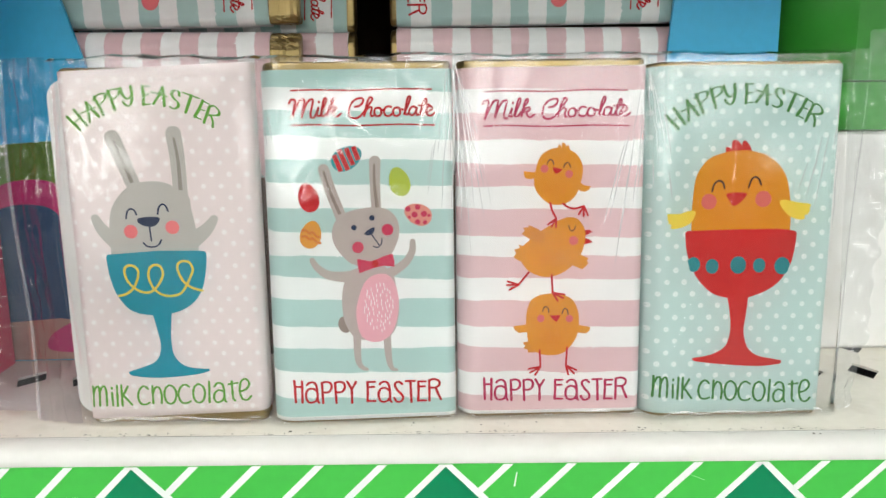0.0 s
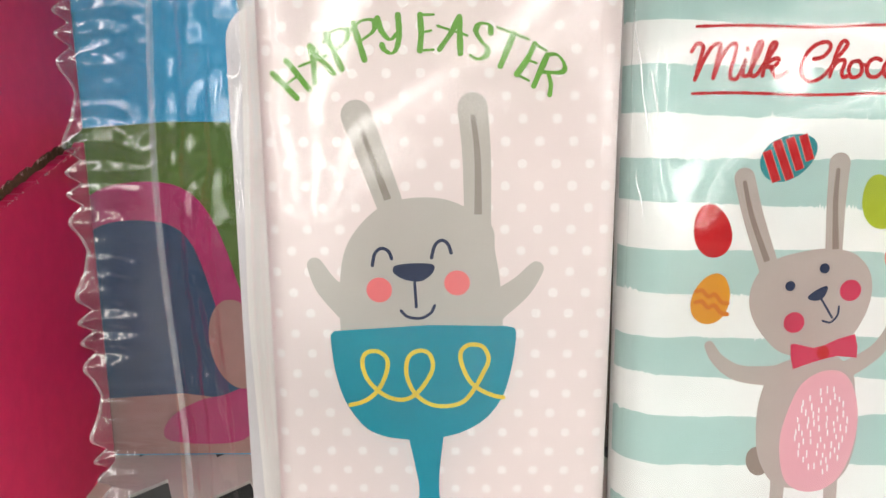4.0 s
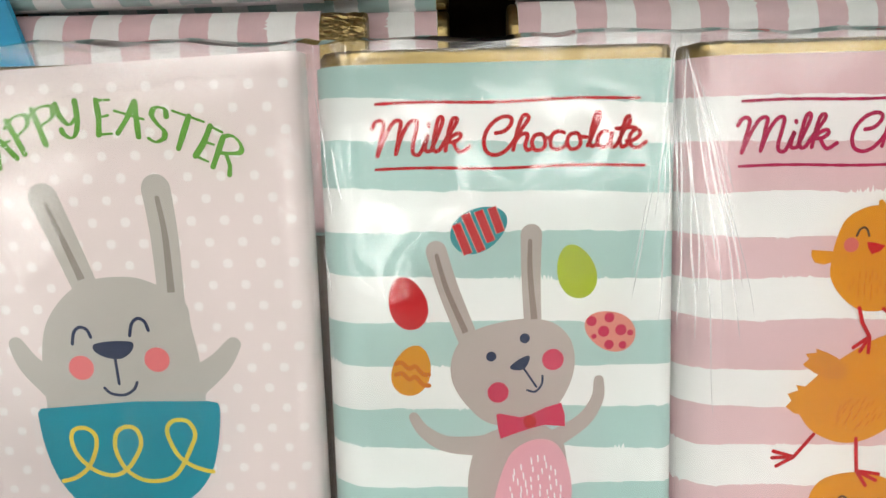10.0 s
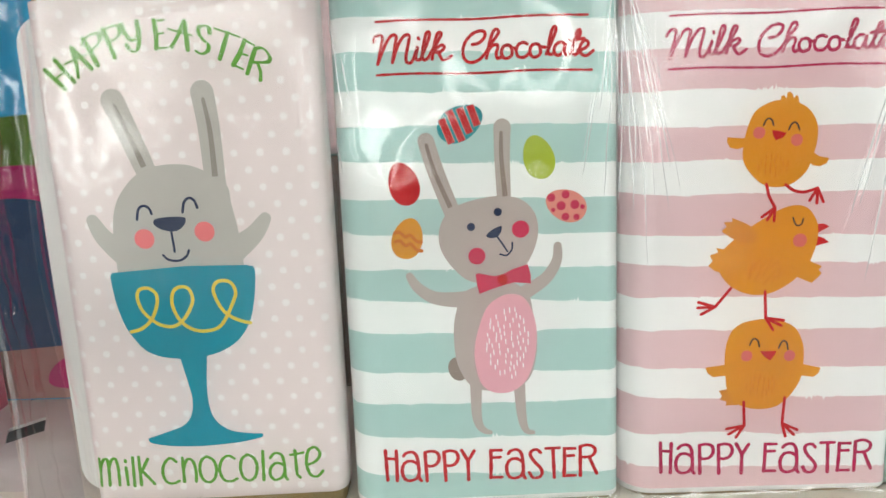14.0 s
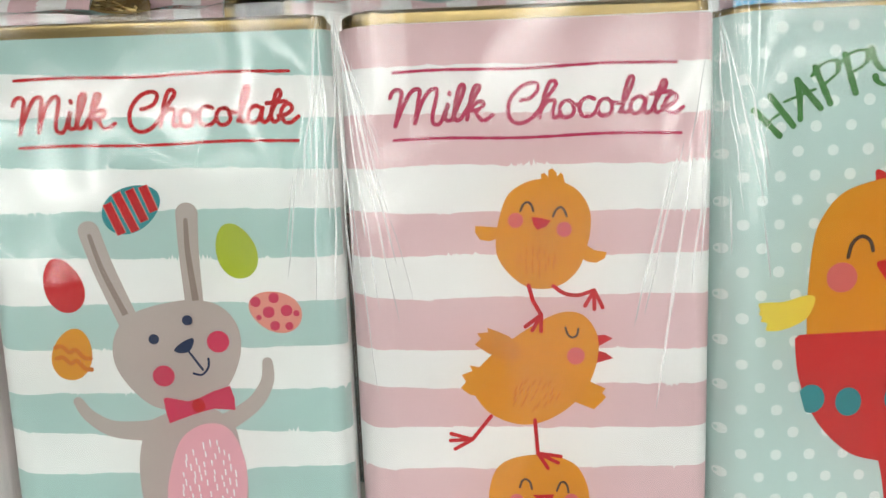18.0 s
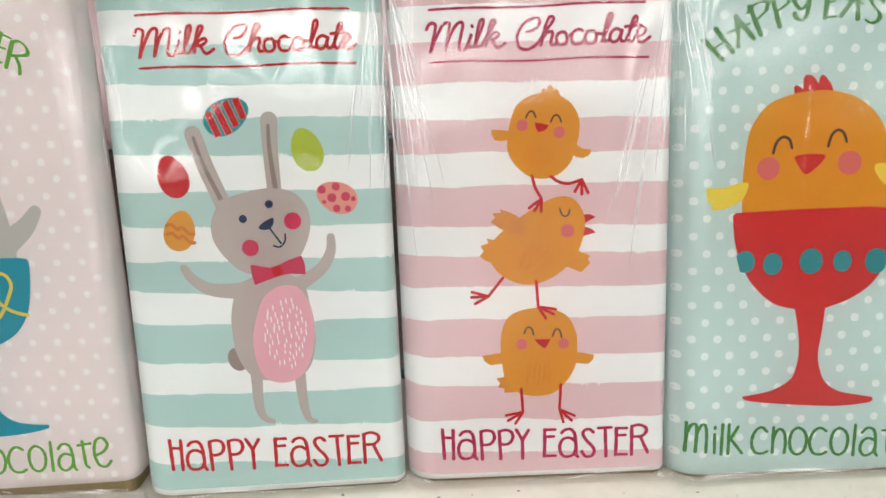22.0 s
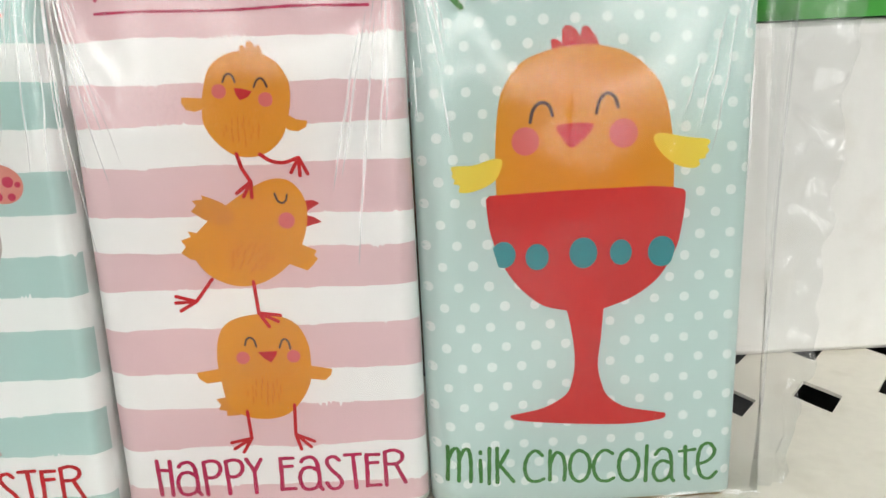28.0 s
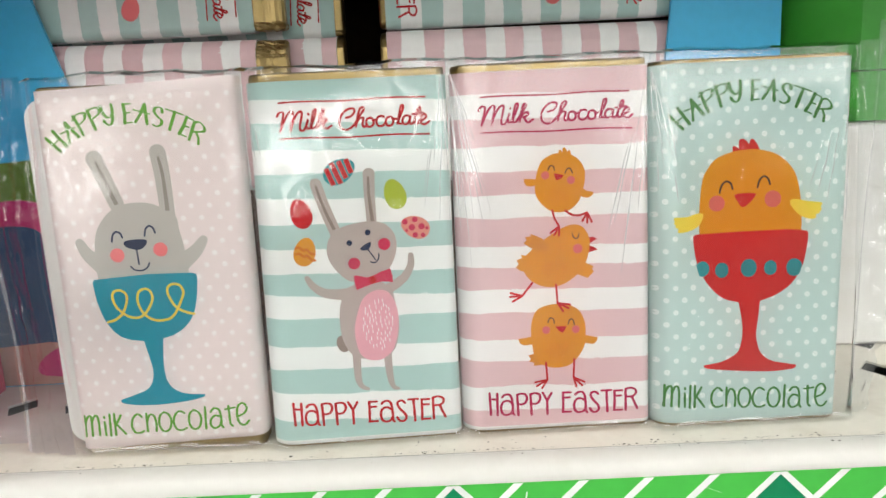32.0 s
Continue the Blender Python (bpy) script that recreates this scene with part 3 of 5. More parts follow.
def rabbit_in_cup_bar():
    span = (-36.6, 41.0, 4.5, 0.0)
    root, sl = bar("blush polka-dot chocolate bar, grey rabbit in teal egg cup print", stand(-0.1106, 0.3026, -0.2, -1.15), BLUSH, span, 1, 150.4, 2.6, 0.04)
    outline = []
    for cu, cv, a0 in ((-37, 138.5, 90), (-37, 9.5, 180)):
        outline += [(cu + 8 * math.cos(radians(a0 + 15 * k)), cv + 8 * math.sin(radians(a0 + 15 * k))) for k in range(7)]
    outline += [(36, 1.5), (36, 146.5)]
    part("backing_card", slab([(u * MM, v * MM) for u, v in outline], lambda a, b, d: (a, 0.0095 + d, b), 0.0042), CARD, root, "white card with rounded corners")
    polka(sl, span, -19.5, 117.0, 7.2, 4.75, 1.08, BLUSH_DOT)
    put = lambda name, o, m, lv, label="": print_shape(name, o, m, sl, span, lv, label)
    put("ear", limb([(-8.3, 103), (-12.0, 113.6), (-15.3, 122.6)], 2.9, 3.3), GREY, 1)
    put("ear", limb([(10.6, 99), (10.3, 114), (9.4, 124.1)], 2.9, 3.2), GREY, 1)
    put("inner_ear", limb([(-8.9, 104.6), (-12.3, 114.2), (-14.9, 121.4)], 0.85, 0.4), GREY_DARK, 2)
    put("inner_ear", limb([(10.7, 101.3), (10.5, 114.0), (9.5, 122.2)], 0.85, 0.5), GREY_DARK, 2)
    put("rabbit_head", spline([(-20.1, 74), (-19.9, 86.1), (-18.4, 93.8), (-14.7, 99.5), (-9.7, 103.4), (-2.9, 105.0), (5.0, 104.2), (13.3, 99.2), (14.4, 93.5), (15.6, 86.1), (16.4, 75.4)]), GREY, 1)
    put("arm", limb([(-18.0, 80.4), (-22.8, 85.2), (-25.3, 90.0)], 3.4, 1.8), GREY, 1)
    put("arm", limb([(14.4, 80.6), (20.0, 84.8), (23.5, 89.2)], 3.5, 1.7), GREY, 1)
    print_strokes("eye", [spline([(-12.6, 90.0), (-12.0, 92.6), (-10.6, 93.8), (-9.0, 93.2), (-8.3, 91.5)])], 0.38, NAVY, sl, span, 3)
    print_strokes("eye", [spline([(0.5, 91.7), (1.2, 94.4), (2.7, 95.6), (4.1, 94.8), (4.8, 92.8)])], 0.38, NAVY, sl, span, 3)
    put("nose", spline([(-8.1, 88.9), (-7.3, 90.0), (-3.1, 90.5), (0.9, 90.1), (0.5, 88.0), (-1.9, 86.4), (-5.0, 86.6), (-7.3, 87.7)], True), NAVY, 3)
    print_strokes("mouth", [[(-3.3, 86.2), (-3.0, 80.5)], spline([(-6.4, 79.6), (-4.9, 78.2), (-2.0, 77.9), (0.2, 79.1), (1.1, 80.8)])], 0.34, NAVY, sl, span, 3)
    put("cheek", oval(-11.2, 84.4, 2.85, 2.85), CORAL, 2)
    put("cheek", oval(6.1, 86.0, 2.85, 2.85), CORAL, 2)
    put("egg_cup", cup([(-22.4, 73.9), (-22.2, 70.5), (-21.5, 64.9), (-19.5, 58.1), (-15.4, 52.0), (-10.8, 49.5), (-5.0, 48.6)], [(-5.0, 48.6), (-3.6, 41.5), (-2.8, 36.0), (-3.6, 31.2), (-6.1, 27.9), (-10.7, 26.0), (-17.4, 23.8)],
                       [(-17.5, 23.4), (-16.3, 22.1), (-10.0, 21.1), (-0.9, 21.0), (10.1, 22.0), (16.4, 23.4), (17.2, 24.3)], [(17.0, 24.7), (11.9, 25.0), (7.4, 26.0), (3.8, 28.7), (2.1, 33.0), (1.9, 39.8), (2.9, 49.2)],
                       [(2.9, 49.3), (7.5, 50.7), (12.7, 54.0), (16.5, 59.5), (18.4, 66.3), (19.2, 72.0), (19.3, 74.8)], [(18.9, 75.7), (17.0, 76.1), (-0.1, 76.3), (-21.6, 74.9)]), TEAL, 3, "teal footed egg cup")
    loops = spline([(-18.4, 57.2), (-15.2, 58.1), (-12.1, 60.6), (-10.0, 64.9), (-9.8, 68.3), (-11.9, 70.1), (-14.5, 69.7), (-15.4, 67.4), (-14.5, 63.8), (-12.1, 60.8), (-9.3, 59.0), (-6.1, 58.5), (-3.3, 59.9), (-0.9, 62.9), (0.6, 66.3), (-0.1, 69.4), (-2.3, 70.3),
                    (-4.7, 69.0), (-5.5, 65.6), (-4.7, 62.2), (-3.1, 59.5), (-0.3, 57.5), (3.0, 56.9), (6.9, 57.7), (9.4, 60.2), (12.0, 65.0), (13.2, 68.3), (11.9, 71.2), (9.0, 71.7), (7.1, 70.3), (7.0, 67.6), (8.8, 63.3), (11.4, 60.9), (14.6, 59.5), (16.6, 59.1)], steps=4)
    print_strokes("ribbon_line", [loops], 0.5, YELLOW, sl, span, 4)
    print_arch(sl, span, -0.9, 94.9, 1.0, GREEN_TEXT)
    milk_chocolate_foot(sl, span, -34.0, 8.3, 0.031, GREEN_TEXT)


def egg(sl, span, u, v, a, b, turn, material):
    return print_shape("egg", oval(u, v, a, b, turn, egg=0.13), material, sl, span, 2)


def juggling_rabbit_bar():
    span = (-39.8, 39.2)
    root, sl = bar("mint and white striped milk chocolate bar, juggling rabbit print", stand(-0.0270, 0.2996, 2.7, 2.3), PAPER, span, 2, 152.4, 1.9)
    for i, (low, high) in enumerate(STRIPES):
        stripe(sl, low, high, MINT, span, i, -0.029)
    put = lambda name, o, m, lv, label="": print_shape(name, o, m, sl, span, lv, label)
    milk_chocolate_head(sl, span, -27.4, 129.8, 0.973, 0.006, RED)
    egg(sl, span, -4.9, 113.3, 4.7, 6.7, -62, TEAL_SPOT)
    c, s = math.cos(radians(28)), math.sin(radians(28))
    for k in range(4):
        w = -4.3 + k * 2.85
        h = 4.6 * math.sqrt(1 - (w / 6.9) ** 2) * (1.05 if w < 1 else 0.86)
        for half, ink_used, level in ((1.05, SALMON, 3), (0.88, RED, 4)):
            ends = [(-4.9 + w * c - d * h * s + d * 0.5, 113.3 + w * s + d * h * c) for d in (1, -1)]
            print_shape("egg_stripe", limb(ends, half, half, False), ink_used, sl, span, level)
    egg(sl, span, -21.1, 97.3, 4.2, 6.1, 14, RED)
    egg(sl, span, -20.7, 82.0, 4.3, 5.9, -16, ORANGE)
    for dv in (1.3, -1.2):
        print_strokes("egg_wave", [spline([(-24.2, 82.4 + dv), (-22.8, 82.6 + dv), (-21.3, 81.2 + dv), (-19.9, 81.7 + dv), (-18.3, 79.9 + dv), (-16.9, 79.6 + dv)])], 0.5, ORANGE_DARK, sl, span, 3)
    egg(sl, span, 16.5, 103.3, 4.3, 6.2, 16, LIME)
    egg(sl, span, 24.0, 89.6, 4.4, 6.0, 66, SALMON)
    print_shapes("egg_spots", [oval(u, v, r, r, n=14) for u, v, r in ((19.9, 91.9, 1.15), (23.9, 92.6, 1.15), (22.6, 89.5, 1.3), (26.5, 89.7, 1.3), (28.6, 89.0, 0.7), (23.8, 86.4, 1.1), (26.9, 86.2, 0.9), (20.4, 88.4, 0.6))], PINK, sl, span, 3)
    put("ear", limb([(-7.6, 88), (-11.9, 99.8), (-14.5, 108.8)], 2.3, 2.3), TAUPE, 1)
    put("ear", limb([(6.7, 90.5), (6.4, 103), (6.6, 111.8)], 1.9, 2.4), TAUPE, 1)
    put("inner_ear", limb([(-8.4, 90.3), (-12.4, 100.3), (-14.4, 107.8)], 0.7, 0.45), TAUPE_DARK, 2)
    put("inner_ear", limb([(7.0, 92.8), (6.2, 103.4), (6.3, 110.4)], 0.75, 0.45), TAUPE_DARK, 2)
    put("tail", oval(-7.9, 43.3, 2.7, 3.6, 16), TAUPE_DARK, 0)
    put("arm", limb([(-2, 64), (-8, 63.9), (-14, 64.8), (-18.4, 67.8), (-20.6, 71.2)], 2.6, 1.1), TAUPE, 1)
    put("arm", limb([(8.5, 63.6), (13.4, 65.9), (18.4, 69.4), (21.2, 74.0), (21.5, 78.2)], 2.3, 1.15), TAUPE, 1)
    put("leg", limb([(-2.8, 39), (-2.9, 30), (-2.2, 26), (-0.6, 24.1), (1.0, 23.5)], 1.75, 0.65), TAUPE, 1)
    put("leg", limb([(9.8, 38), (10.2, 29.6), (10.9, 25.2), (12.0, 23.3), (13.6, 22.9)], 1.7, 0.6), TAUPE, 1)
    put("rabbit_body", spline([(-5.5, 66), (-7.6, 61.1), (-8.7, 54.9), (-8.3, 46.4), (-6.4, 41.1), (-3.8, 37.8), (0.5, 36.4), (8, 36.2), (13, 40), (15, 47), (15, 53), (14.2, 58.9), (12.6, 65), (6, 69)], True), TAUPE, 1)
    put("rabbit_head", spline([(-12.0, 81.9), (-11.2, 85.8), (-9.2, 88.8), (-5.7, 91.0), (-0.2, 92.4), (5.9, 93.0), (11.3, 91.8), (14.7, 88.6), (16.0, 84.7), (15.8, 80.6), (14.4, 76.5), (12.0, 72.6), (8.0, 69.2), (2.0, 68.0), (-4.2, 69.4), (-8.5, 73.4), (-11.2, 77.8)], True), TAUPE, 2)
    put("belly", spline([(-3.0, 47.0), (-2.0, 53.7), (0.9, 61.1), (5.0, 64.3), (9.0, 64.8), (12.0, 63.2), (14.2, 58.9), (15.2, 52.1), (14.1, 44.5), (11.4, 38.5), (7.1, 35.7), (2.1, 35.9), (-1.5, 39.1)], True), BELLY, 2)
    print_strokes("fur_ticks", fur(6.6, 51.2, 6.2, 10.6, 62, 1.25, 0.06, 3), 0.17, PAPER, sl, span, 3)
    put("eye", oval(-2.8, 84.6, 1.15, 1.15, n=20), NAVY, 3)
    put("eye", oval(4.8, 88.5, 1.15, 1.15, n=20), NAVY, 3)
    put("nose", spline([(1.4, 82.0), (3.2, 83.6), (5.6, 84.5), (5.7, 83.2), (4.6, 81.5), (2.6, 81.2)], True), NAVY, 3)
    print_strokes("mouth", [[(4.6, 81.4), (7.3, 77.2)], spline([(5.2, 76.5), (7.0, 76.1), (8.5, 77.7), (8.7, 79.7)])], 0.25, NAVY, sl, span, 3)
    put("cheek", oval(-1.4, 76.2, 2.4, 2.4), PINK, 3)
    put("cheek", oval(11.1, 83.4, 2.45, 2.45), PINK, 3)
    put("bow_tie", [(-1.9, 71.0), (-1.2, 71.3), (3.5, 70.2), (5.9, 70.8), (9.0, 72.2), (12.9, 73.3), (13.7, 70.4), (13.7, 67.7), (9.0, 68.2), (5.8, 67.5), (2.2, 66.4), (-1.0, 65.3), (-1.6, 67.8)], PINK, 4)
    put("bow_knot", oval(5.7, 69.1, 1.5, 1.6, 10, 16), RED, 5)
    happy_easter_foot(sl, span, -30.1, 10.1, 1.0, -0.025, RED)


def foot(sl, span, line, toes):
    """A thin leg and three toes spread from its end."""
    print_strokes("leg", [dense(spline(line) if len(line) > 3 else line)] + [[line[-1], t] for t in toes], 0.43, RED, sl, span, 5)


def chick_face(sl, span, eyes, beak, cheeks):
    for line in eyes:
        print_strokes("eye", [spline(line)], 0.26, BROWN, sl, span, 4)
    for u, v in cheeks:
        print_shape("cheek", oval(u, v, 1.65, 1.65, n=20), MAUVE, sl, span, 3)
    print_shape("beak", beak, RED, sl, span, 4)


CHICK_STRIPES = ((140.2, 149.1), (119.5, 130.3), (100.1, 109.8), (79.1, 91.0), (61.4, 71.2), (40.4, 51.8), (20.1, 31.5), (3.4, 10.0))


def three_chicks_bar():
    span = (-38.2, 41.0)
    root, sl = bar("pink and white striped milk chocolate bar, three stacked chicks print", stand(0.0511, 0.3014, 2.0, -0.1), PAPER, span, 3, 152.4, 1.9)
    for i, (low, high) in enumerate(CHICK_STRIPES):
        stripe(sl, low, high, ROSE, span, i + 11, -0.017)
    put = lambda name, o, m, lv, label="": print_shape(name, o, m, sl, span, lv, label)
    milk_chocolate_head(sl, span, -27.0, 128.4, 1.0, 0.01, CRIMSON_TEXT)
    # upper chick
    put("chick_body", spline([(-5.7, 103.4), (-4.8, 108.6), (-2.8, 113.3), (0.9, 115.7), (4.6, 116.3), (9.1, 115.4), (12.4, 113.1), (14.4, 109.3), (14.5, 104.9), (13.4, 100.4), (11.9, 96.7), (8.8, 93.8), (5.0, 92.6), (0.5, 93.3), (-3.3, 96.5), (-5.4, 100.0)], True), ORANGE, 2)
    put("tuft", [(4.1, 115.5), (4.2, 117.3), (4.9, 117.6), (5.7, 116.7), (5.8, 118.1), (6.6, 118.5), (7.4, 117.6), (7.6, 116.7), (8.3, 117.5), (8.8, 117.1), (9.3, 115.0)], ORANGE, 1)
    put("wing", [(-4.6, 106.3), (-10.0, 106.8), (-10.1, 105.5), (-9.2, 103.9), (-7.2, 103.4), (-4.6, 104.2)], ORANGE, 1)
    put("wing", [(13.2, 102.2), (15.3, 100.7), (18.0, 100.2), (17.5, 98.8), (15.6, 97.9), (13.6, 98.3), (11.6, 100.0)], ORANGE, 1)
    print_strokes("fur_ticks", fur(2.8, 99.4, 4.4, 2.6, 18, 1.6, 0.0, 104), 0.12, ORANGE_DARK, sl, span, 3)
    chick_face(sl, span, ([(-0.3, 109.7), (0.3, 111.0), (1.2, 111.5), (2.0, 110.9), (2.4, 109.6)], [(6.6, 108.3), (7.2, 109.6), (8.2, 110.2), (9.0, 109.5), (9.5, 108.2)]),
               [(2.0, 108.3), (3.8, 108.1), (6.1, 107.4), (5.0, 106.1), (3.2, 105.5), (2.4, 106.7)], ((-1.4, 107.7), (8.9, 105.4)))
    foot(sl, span, [(6.4, 93.2), (8.8, 91.5), (11.8, 91.0), (15.2, 92.0)], ((13.2, 88.6), (15.2, 87.8), (17.0, 88.1)))
    # middle chick, leaning forward
    foot(sl, span, [(-7.8, 64.2), (-12.1, 58.9)], ((-16.8, 60.4), (-17.0, 58.8), (-16.0, 56.8)))
    put("beak", [(15.4, 81.8), (17.4, 82.0), (19.2, 81.1), (15.4, 79.0)], RED, 1)
    put("beak", [(15.4, 78.6), (17.6, 77.9), (19.3, 76.6), (15.4, 75.6)], RED, 1)
    put("tuft", [(-9.4, 75.4), (-12.2, 76.0), (-11.6, 74.7), (-14.0, 73.9), (-13.1, 72.3), (-14.3, 70.9), (-12.4, 69.3), (-9.6, 68.6)], ORANGE, 1)
    put("wing", [(13.2, 71.9), (17.6, 69.8), (16.8, 68.7), (17.7, 67.8), (16.6, 66.5), (15.0, 65.0), (10.0, 67.2)], ORANGE, 1)
    put("chick_body", spline([(-12.0, 73.0), (-11.2, 69.1), (-7.9, 64.8), (-2.3, 62.2), (3.3, 62.4), (9.0, 65.3), (13.4, 69.9), (15.8, 76.4), (15.8, 82.0), (13.1, 86.3), (9.2, 87.4), (4.5, 86.0), (-1.9, 82.2), (-7.5, 78.0)], True), ORANGE, 2)
    feathers = [(-0.8, 78.6), (-1.5, 80.6), (-3.4, 82.3), (-5.8, 83.5), (-8.1, 84.4), (-7.9, 83.4), (-10.4, 83.2), (-9.5, 82.0), (-10.9, 80.7), (-8.3, 78.8), (-5.2, 77.1), (-2.0, 77.0)]
    put("wing", feathers, AMBER, 3)
    print_strokes("fur_ticks", fur(2.2, 69.5, 5.4, 3.4, 22, 1.5, -0.5, 9), 0.13, ORANGE_DARK, sl, span, 3)
    print_strokes("eye", [spline([(8.9, 83.9), (9.5, 82.2), (10.5, 81.6), (11.4, 82.2), (11.7, 83.5)])], 0.25, BROWN, sl, span, 4)
    put("cheek", oval(11.1, 77.4, 1.95, 1.95), MAUVE, 3)
    foot(sl, span, [(1.1, 93.5), (1.9, 90.2), (3.7, 86.9)], ((0.2, 84.4), (1.7, 83.5), (3.6, 83.2)))
    # lower chick
    put("tuft", [(-6.8, 34.2), (-10.3, 33.6), (-9.3, 32.1), (-9.9, 30.8), (-8.0, 30.3), (-8.1, 29.0), (-4.6, 29.0)], AMBER, 1)
    put("wing", [(-7.8, 41.6), (-14.3, 40.8), (-13.7, 39.1), (-12.0, 37.8), (-7.8, 38.2)], ORANGE, 1)
    put("wing", [(12.8, 41.2), (18.8, 39.8), (18.4, 38.2), (16.9, 37.0), (12.8, 37.6)], ORANGE, 1)
    foot(sl, span, [(-3.0, 30.0), (-2.6, 22.7)], ((-7.7, 21.8), (-7.1, 20.1), (-4.9, 19.1)))
    foot(sl, span, [(8.8, 31.0), (8.4, 23.1)], ((9.5, 19.0), (12.0, 19.4), (12.9, 20.9)))
    put("chick_body", spline([(-8.9, 43.5), (-8.3, 48.5), (-6.6, 52.1), (-3.3, 54.1), (2.4, 54.9), (7.2, 54.1), (11.2, 51.7), (13.4, 47.1), (13.8, 42.8), (13.4, 37.3), (10.9, 32.3), (6.8, 28.5), (1.4, 27.6), (-4.0, 28.9), (-7.4, 32.3), (-8.5, 37.9)], True), ORANGE, 2)
    print_strokes("fur_ticks", fur(2.0, 35.8, 4.6, 2.8, 18, 1.7, 0.0, 41), 0.12, ORANGE_DARK, sl, span, 3)
    chick_face(sl, span, ([(-1.8, 47.2), (-1.3, 48.6), (-0.5, 49.1), (0.5, 48.4), (0.9, 46.7)], [(6.5, 46.1), (7.2, 47.8), (8.0, 48.2), (8.8, 47.4), (9.1, 45.7)]),
               [(1.1, 45.3), (5.9, 45.3), (5.5, 44.2), (4.2, 42.4), (2.6, 43.5)], ((-2.6, 44.0), (9.7, 43.7)))
    foot(sl, span, [(1.9, 63.0), (2.4, 55.2)], ((4.6, 51.6), (6.9, 52.8), (7.5, 54.3)))
    happy_easter_foot(sl, span, -27.0, 8.6, 0.995, -0.018, CRIMSON_TEXT)


def chick_in_cup_bar():
    span = (-39.0, 40.8, 10.0, 0.036)
    root, sl = bar("sea-green polka-dot chocolate bar, orange chick in red egg cup print", stand(0.1316, 0.2976, 3.9, -0.15), SEA, span, 4, 151.0, 1.8)
    polka(sl, span, -0.6, 120.3, 7.27, 5.09, 1.2, SEA_DOT)
    put = lambda name, o, m, lv, label="": print_shape(name, o, m, sl, span, lv, label)
    put("comb", [(-6.0, 112.8), (-6.3, 115.4), (-5.8, 116.0), (-4.8, 115.7), (-3.7, 114.8), (-3.7, 117.7), (-3.1, 118.7), (-1.8, 118.7), (-0.5, 117.8), (0.5, 116.2), (0.8, 118.0), (1.5, 118.6), (2.5, 118.1), (4.0, 116.1), (5.2, 113.2)], CUP_RED, 1)
    put("chick_body", spline([(-19.9, 80), (-19.9, 89.7), (-19.0, 100.1), (-17.4, 105.7), (-13.2, 111.0), (-6.9, 113.5), (-0.5, 114.3), (4.7, 114.1), (11.2, 112.2), (16.3, 108.3), (19.6, 103.3), (21.4, 95.5), (22.1, 86.3), (22.0, 80)]), ORANGE, 2)
    put("wing", spline([(-18.2, 88.6), (-19.2, 89.6), (-21.5, 89.3), (-25.0, 88.3), (-28.6, 88.3), (-30.3, 88.0), (-29.9, 86.6), (-30.2, 85.9), (-29.5, 85.0), (-29.8, 84.2), (-28.4, 83.7), (-28.6, 82.2), (-26.2, 82.0), (-22.6, 83.0), (-19.6, 85.0)], True, 3), YELLOW, 3)
    put("wing", spline([(17.2, 92.3), (18.2, 93.6), (20.6, 93.4), (25.0, 92.4), (29.6, 91.8), (30.6, 91.0), (29.9, 90.0), (30.4, 89.0), (29.6, 88.0), (29.4, 87.2), (28.0, 87.0), (28.1, 85.6), (26.0, 85.1), (22.2, 86.3), (18.8, 89.3)], True, 3), YELLOW, 3)
    print_strokes("eye", [spline([(-11.5, 97.5), (-10.7, 100.4), (-8.8, 101.9), (-7.0, 101.0), (-6.3, 98.8)])], 0.42, BROWN, sl, span, 3)
    print_strokes("eye", [spline([(3.9, 98.9), (4.8, 101.9), (6.5, 103.3), (8.2, 102.3), (9.0, 100.0)])], 0.42, BROWN, sl, span, 3)
    put("beak", spline([(-5.5, 96.1), (-3.4, 96.8), (0.0, 96.9), (3.2, 96.5), (2.7, 95.0), (0.5, 92.7), (-2.2, 91.2), (-4.2, 93.6)], True, 3), CUP_RED, 3)
    put("cheek", oval(-12.7, 93.2, 3.25, 3.25), MAUVE, 3)
    put("cheek", oval(10.2, 94.0, 3.4, 3.4), MAUVE, 3)
    put("egg_cup", cup([(-22.4, 80.2), (-22.2, 76.6), (-21.4, 71.2), (-18.9, 64.2), (-15.0, 58.4), (-9.7, 53.9), (-3.8, 52.2)], [(-3.8, 52.2), (-2.9, 47.8), (-2.1, 40.6), (-2.7, 34.8), (-4.6, 30.7), (-10.3, 27.6), (-18.2, 26.2)],
                       [(-18.4, 25.7), (-16.0, 24.6), (-4.8, 23.2), (9.4, 22.2), (18.7, 22.8), (20.5, 23.9)], [(20.3, 24.5), (16.5, 25.3), (10.1, 26.8), (5.9, 29.9), (4.1, 34.4), (3.6, 38.8), (4.4, 45.0), (5.1, 52.2)],
                       [(5.1, 52.2), (12.3, 54.8), (18.5, 59.3), (22.6, 66.0), (24.0, 71.4), (24.8, 76.8), (24.9, 79.6)], [(24.3, 80.3), (21.8, 80.9), (16.4, 81.4), (-3.7, 81.4), (-21.5, 81.0)]), CUP_RED, 3, "red footed egg cup")
